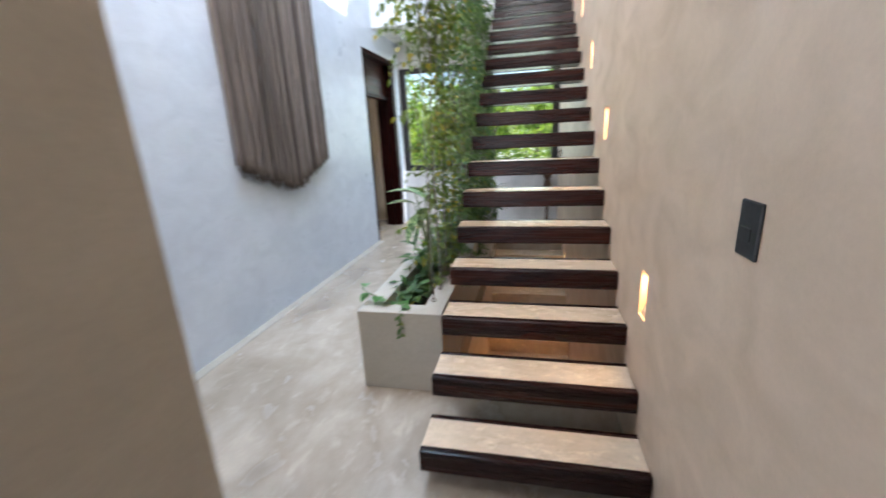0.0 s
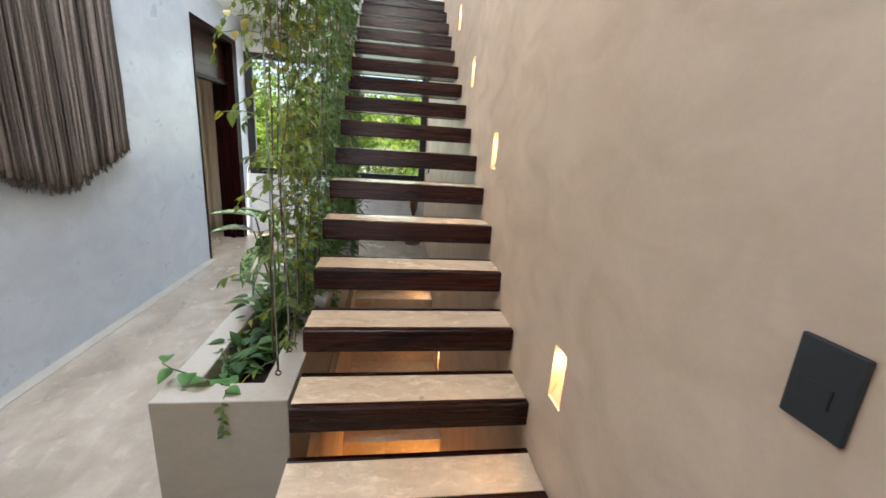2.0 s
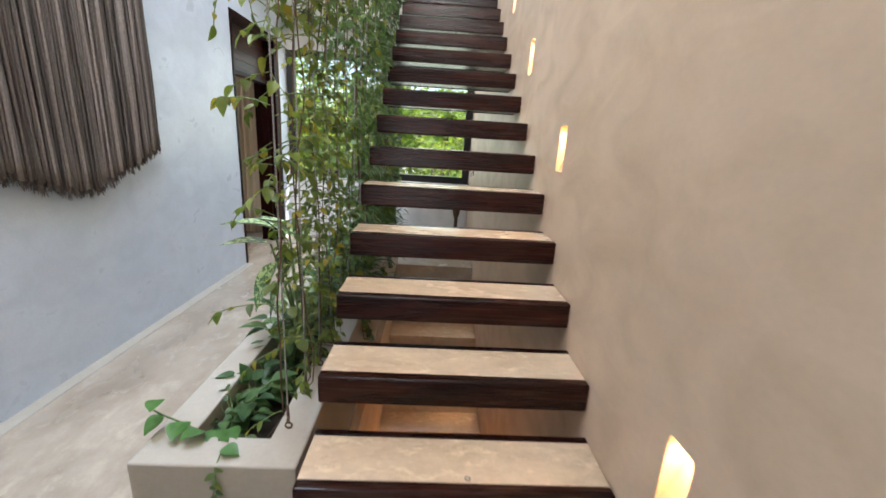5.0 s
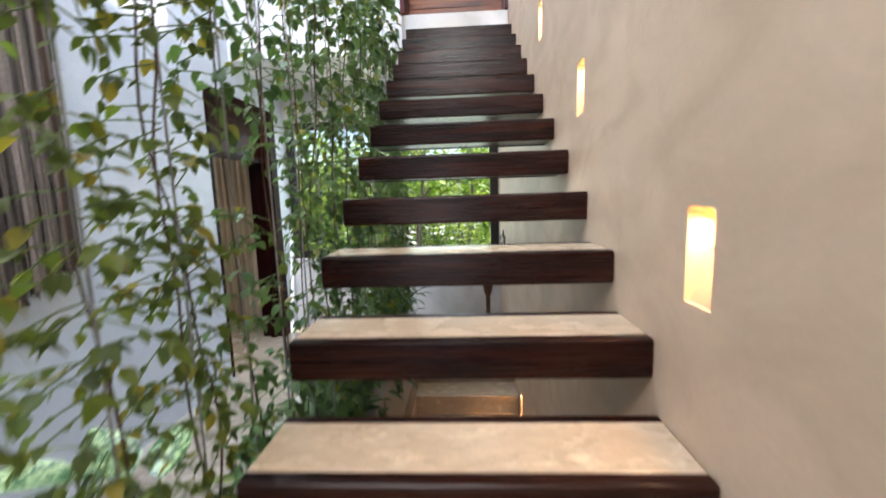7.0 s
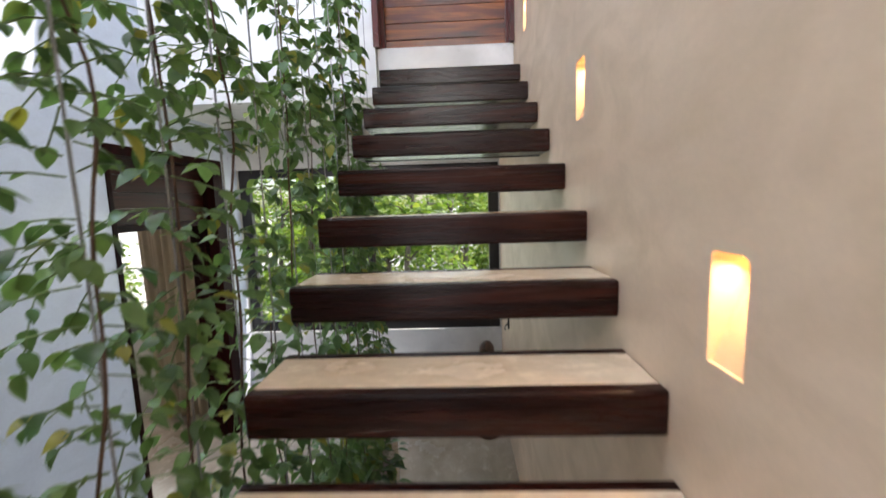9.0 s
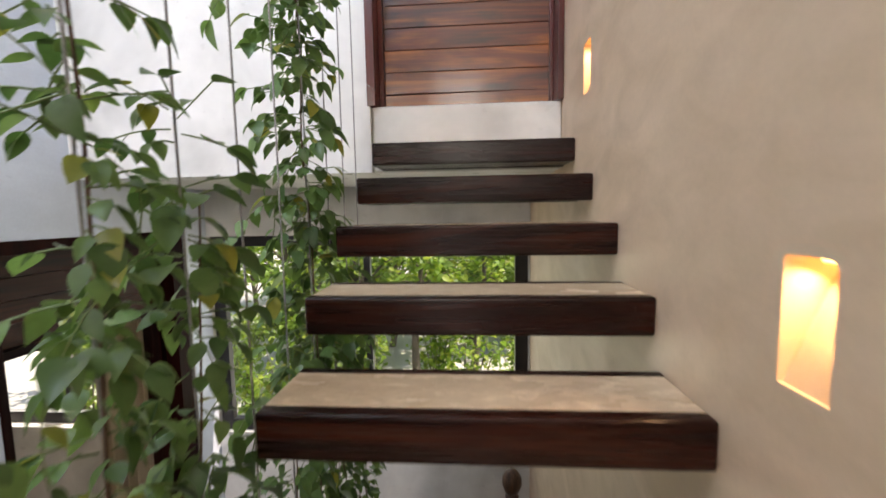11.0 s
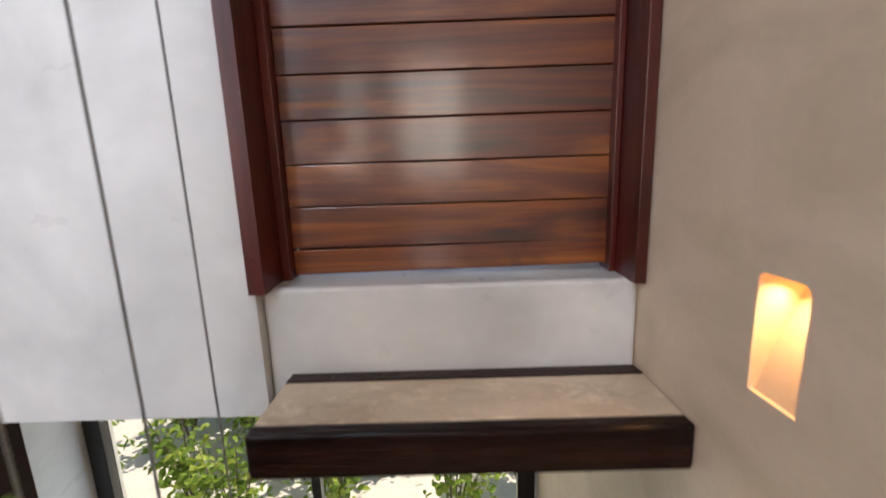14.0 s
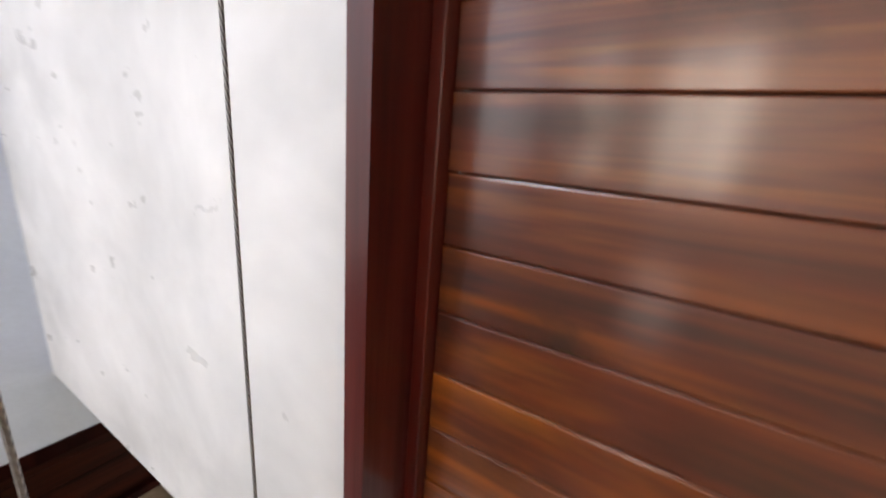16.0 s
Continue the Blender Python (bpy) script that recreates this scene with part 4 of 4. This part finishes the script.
tagged(st, "dark turned wooden stand on the floor by the window", "stand")

# ---- latch on the wall ----
for yy, zz in ((5.30, 1.14), (5.14, 1.09)):
    la = empty("wall_hook", 0, yy, zz)
    part("plate", box("plate", -0.012, 0.001, -0.012, 0.012, -0.05, 0.05, M_BLACK, 0.003), la)
    part("hook", raw_mesh("hook", *tube([(-0.01, 0, 0.0), (-0.035, 0, -0.03), (-0.04, 0, -0.045), (-0.03, 0, -0.06)], 0.006, 6), M_BLACK, True), la)
    tagged(la, "small black metal hook on the beige wall", "hook", "hooks by the window")


# ---- garden ----
structure("ground", slab("ground", "z", -0.6, -0.25, -120, 120, 5.94, 160, [], M_GROUND), "pale sunlit gravel yard outside", "ground")
structure("ground_east", slab("ground_east", "z", -0.61, -0.26, 0.7, 120, -3.41, 5.94, [], M_GROUND), "pale ground beside the house", "ground")
structure("ground_west", slab("ground_west", "z", -0.61, -0.26, -120, -5.6, -3.41, 5.94, [], M_GROUND), "pale ground beside the house", "ground")
structure("ground_near", slab("ground_near", "z", -0.62, -0.27, -120, 120, -120, -3.41, [], M_GROUND), "pale ground outside the lobby", "ground")


def tree(x, y, height, crown_r, n, seed, lean=0.0, crown_low=0.35):
    r = random.Random(seed)
    t = empty("garden_tree", x, y, -0.26)
    pieces = []
    top = Vector((lean, 0, height * 0.8))
    trunk = [(top.x * u + 0.06 * math.sin(u * 5 + seed), 0.06 * math.cos(u * 4 + seed), top.z * u) for u in [i / 8 for i in range(9)]]
    pieces.append(tube(trunk, [0.075 * (1 - 0.75 * i / 8) for i in range(9)], 8))
    tips = []
    for i in range(16):
        u = r.uniform(crown_low, 0.95)
        a = r.uniform(0, 6.283)
        b = Vector(trunk[int(u * 8)])
        e = b + Vector((math.cos(a), math.sin(a), r.uniform(0.1, 0.9))) * crown_r * r.uniform(0.5, 1)
        mid = (b + e) / 2 + Vector((0, 0, 0.08))
        pieces.append(tube([tuple(b), tuple(mid), tuple(e)], [0.022, 0.014, 0.006], 5))
        tips += [(mid, 0.30), (e, 0.42), (b.lerp(e, 0.8), 0.36)]
    part("trunk", raw_mesh("trunk", *join(pieces), M_BARK, True), t)
    lv, lf = [], []
    for i in range(n):
        c, rad = tips[r.randrange(len(tips))]
        d = Vector((r.gauss(0, 1), r.gauss(0, 1), r.gauss(0, 0.8)))
        p = c + d * (rad * crown_r * 0.34)
        g, f = leaf_geo(p, tip_dir(r), Vector((r.uniform(-1, 1), r.uniform(-1, 1), 1)), r.uniform(0.07, 0.14), 1.2, 0.3, 0.2)
        o = len(lv)
        lv += g
        lf += [[o + k for k in q] for q in f]
    tagged(part("crown", raw_mesh("crown", lv, lf, M_TREE), t), kind="stuff")
    return tagged(t, "sunlit green garden tree with an airy crown", "tree", "trees of the garden")


for i, (x, y, h, cr, n, lean, lowc) in enumerate((
        (-1.25, 8.3, 3.5, 0.6, 450, 0.1, 0.60), (-2.15, 9.1, 3.4, 0.7, 600, -0.2, 0.55), (-0.35, 9.5, 3.4, 0.6, 500, 0.1, 0.55),
        (-3.4, 9.6, 3.0, 1.2, 2600, 0.1, 0.15), (-2.2, 11.0, 3.2, 1.3, 3400, 0.3, 0.12), (-0.5, 11.2, 3.0, 1.3, 3400, 0.0, 0.12),
        (1.3, 11.6, 3.2, 1.4, 3000, 0.0, 0.1), (-4.9, 11.8, 3.6, 1.6, 3000, 0.0, 0.1), (-3.6, 13.6, 3.7, 1.7, 3200, 0.0, 0.08),
        (-1.3, 14.2, 3.6, 1.8, 3200, 0.0, 0.08), (1.2, 14.6, 3.8, 1.8, 3000, 0.0, 0.08), (3.8, 13.5, 3.8, 1.8, 2400, 0.0, 0.08),
        (-7.2, 14.5, 4.2, 2.0, 2400, 0.0, 0.08), (-5.4, 17.0, 4.4, 2.2, 2600, 0.0, 0.05), (0.0, 17.5, 4.2, 2.2, 2600, 0.0, 0.05))):
    tree(x, y, h, cr, n, 700 + i, lean, lowc)


def shrub(x, y, n, seed):
    r = random.Random(seed)
    t = empty("garden_shrub", x, y, -0.26)
    twigs, lv, lf = [], [], []
    for i in range(9):
        a = r.uniform(0, 6.283)
        e = Vector((math.cos(a) * r.uniform(0.1, 0.5), math.sin(a) * r.uniform(0.1, 0.5), r.uniform(0.7, 2.0)))
        twigs.append(tube([(0, 0, 0), tuple(e * 0.5 + Vector((0, 0, 0.15))), tuple(e)], [0.012, 0.008, 0.003], 5))
        for k in range(n // 9):
            u = r.uniform(0.35, 1.05)
            p = e * u + Vector((r.gauss(0, 0.09), r.gauss(0, 0.09), r.gauss(0, 0.07) + 0.15 * (1 - u)))
            g, f = leaf_geo(p, tip_dir(r), Vector((r.uniform(-1, 1), r.uniform(-1, 1), 1)), r.uniform(0.05, 0.11), 0.9, 0.3, 0.2)
            o = len(lv)
            lv += g
            lf += [[o + q for q in h] for h in f]
    part("branch", raw_mesh("branch", *join(twigs), M_BARK, True), t)
    tagged(part("leaves", raw_mesh("leaves", lv, lf, M_TREE), t), kind="stuff")
    return tagged(t, "small sparse garden shrub outside the window", "shrub", "shrubs of the garden")


for i, (x, y, n) in enumerate(((-2.5, 6.9, 380), (-1.7, 7.4, 420), (-0.5, 7.2, 380), (0.3, 7.9, 420), (-3.4, 7.6, 420), (-4.3, 7.2, 380),
                               (-3.0, 8.4, 460), (-1.0, 8.6, 460), (-2.2, 8.8, 460), (-4.2, 8.8, 460), (0.4, 9.2, 420),
                               (-5.4, 7.3, 420), (-6.2, 8.0, 460), (-5.2, 8.4, 460), (-7.0, 8.8, 460))):
    shrub(x, y, int(n * 1.35), 900 + i)
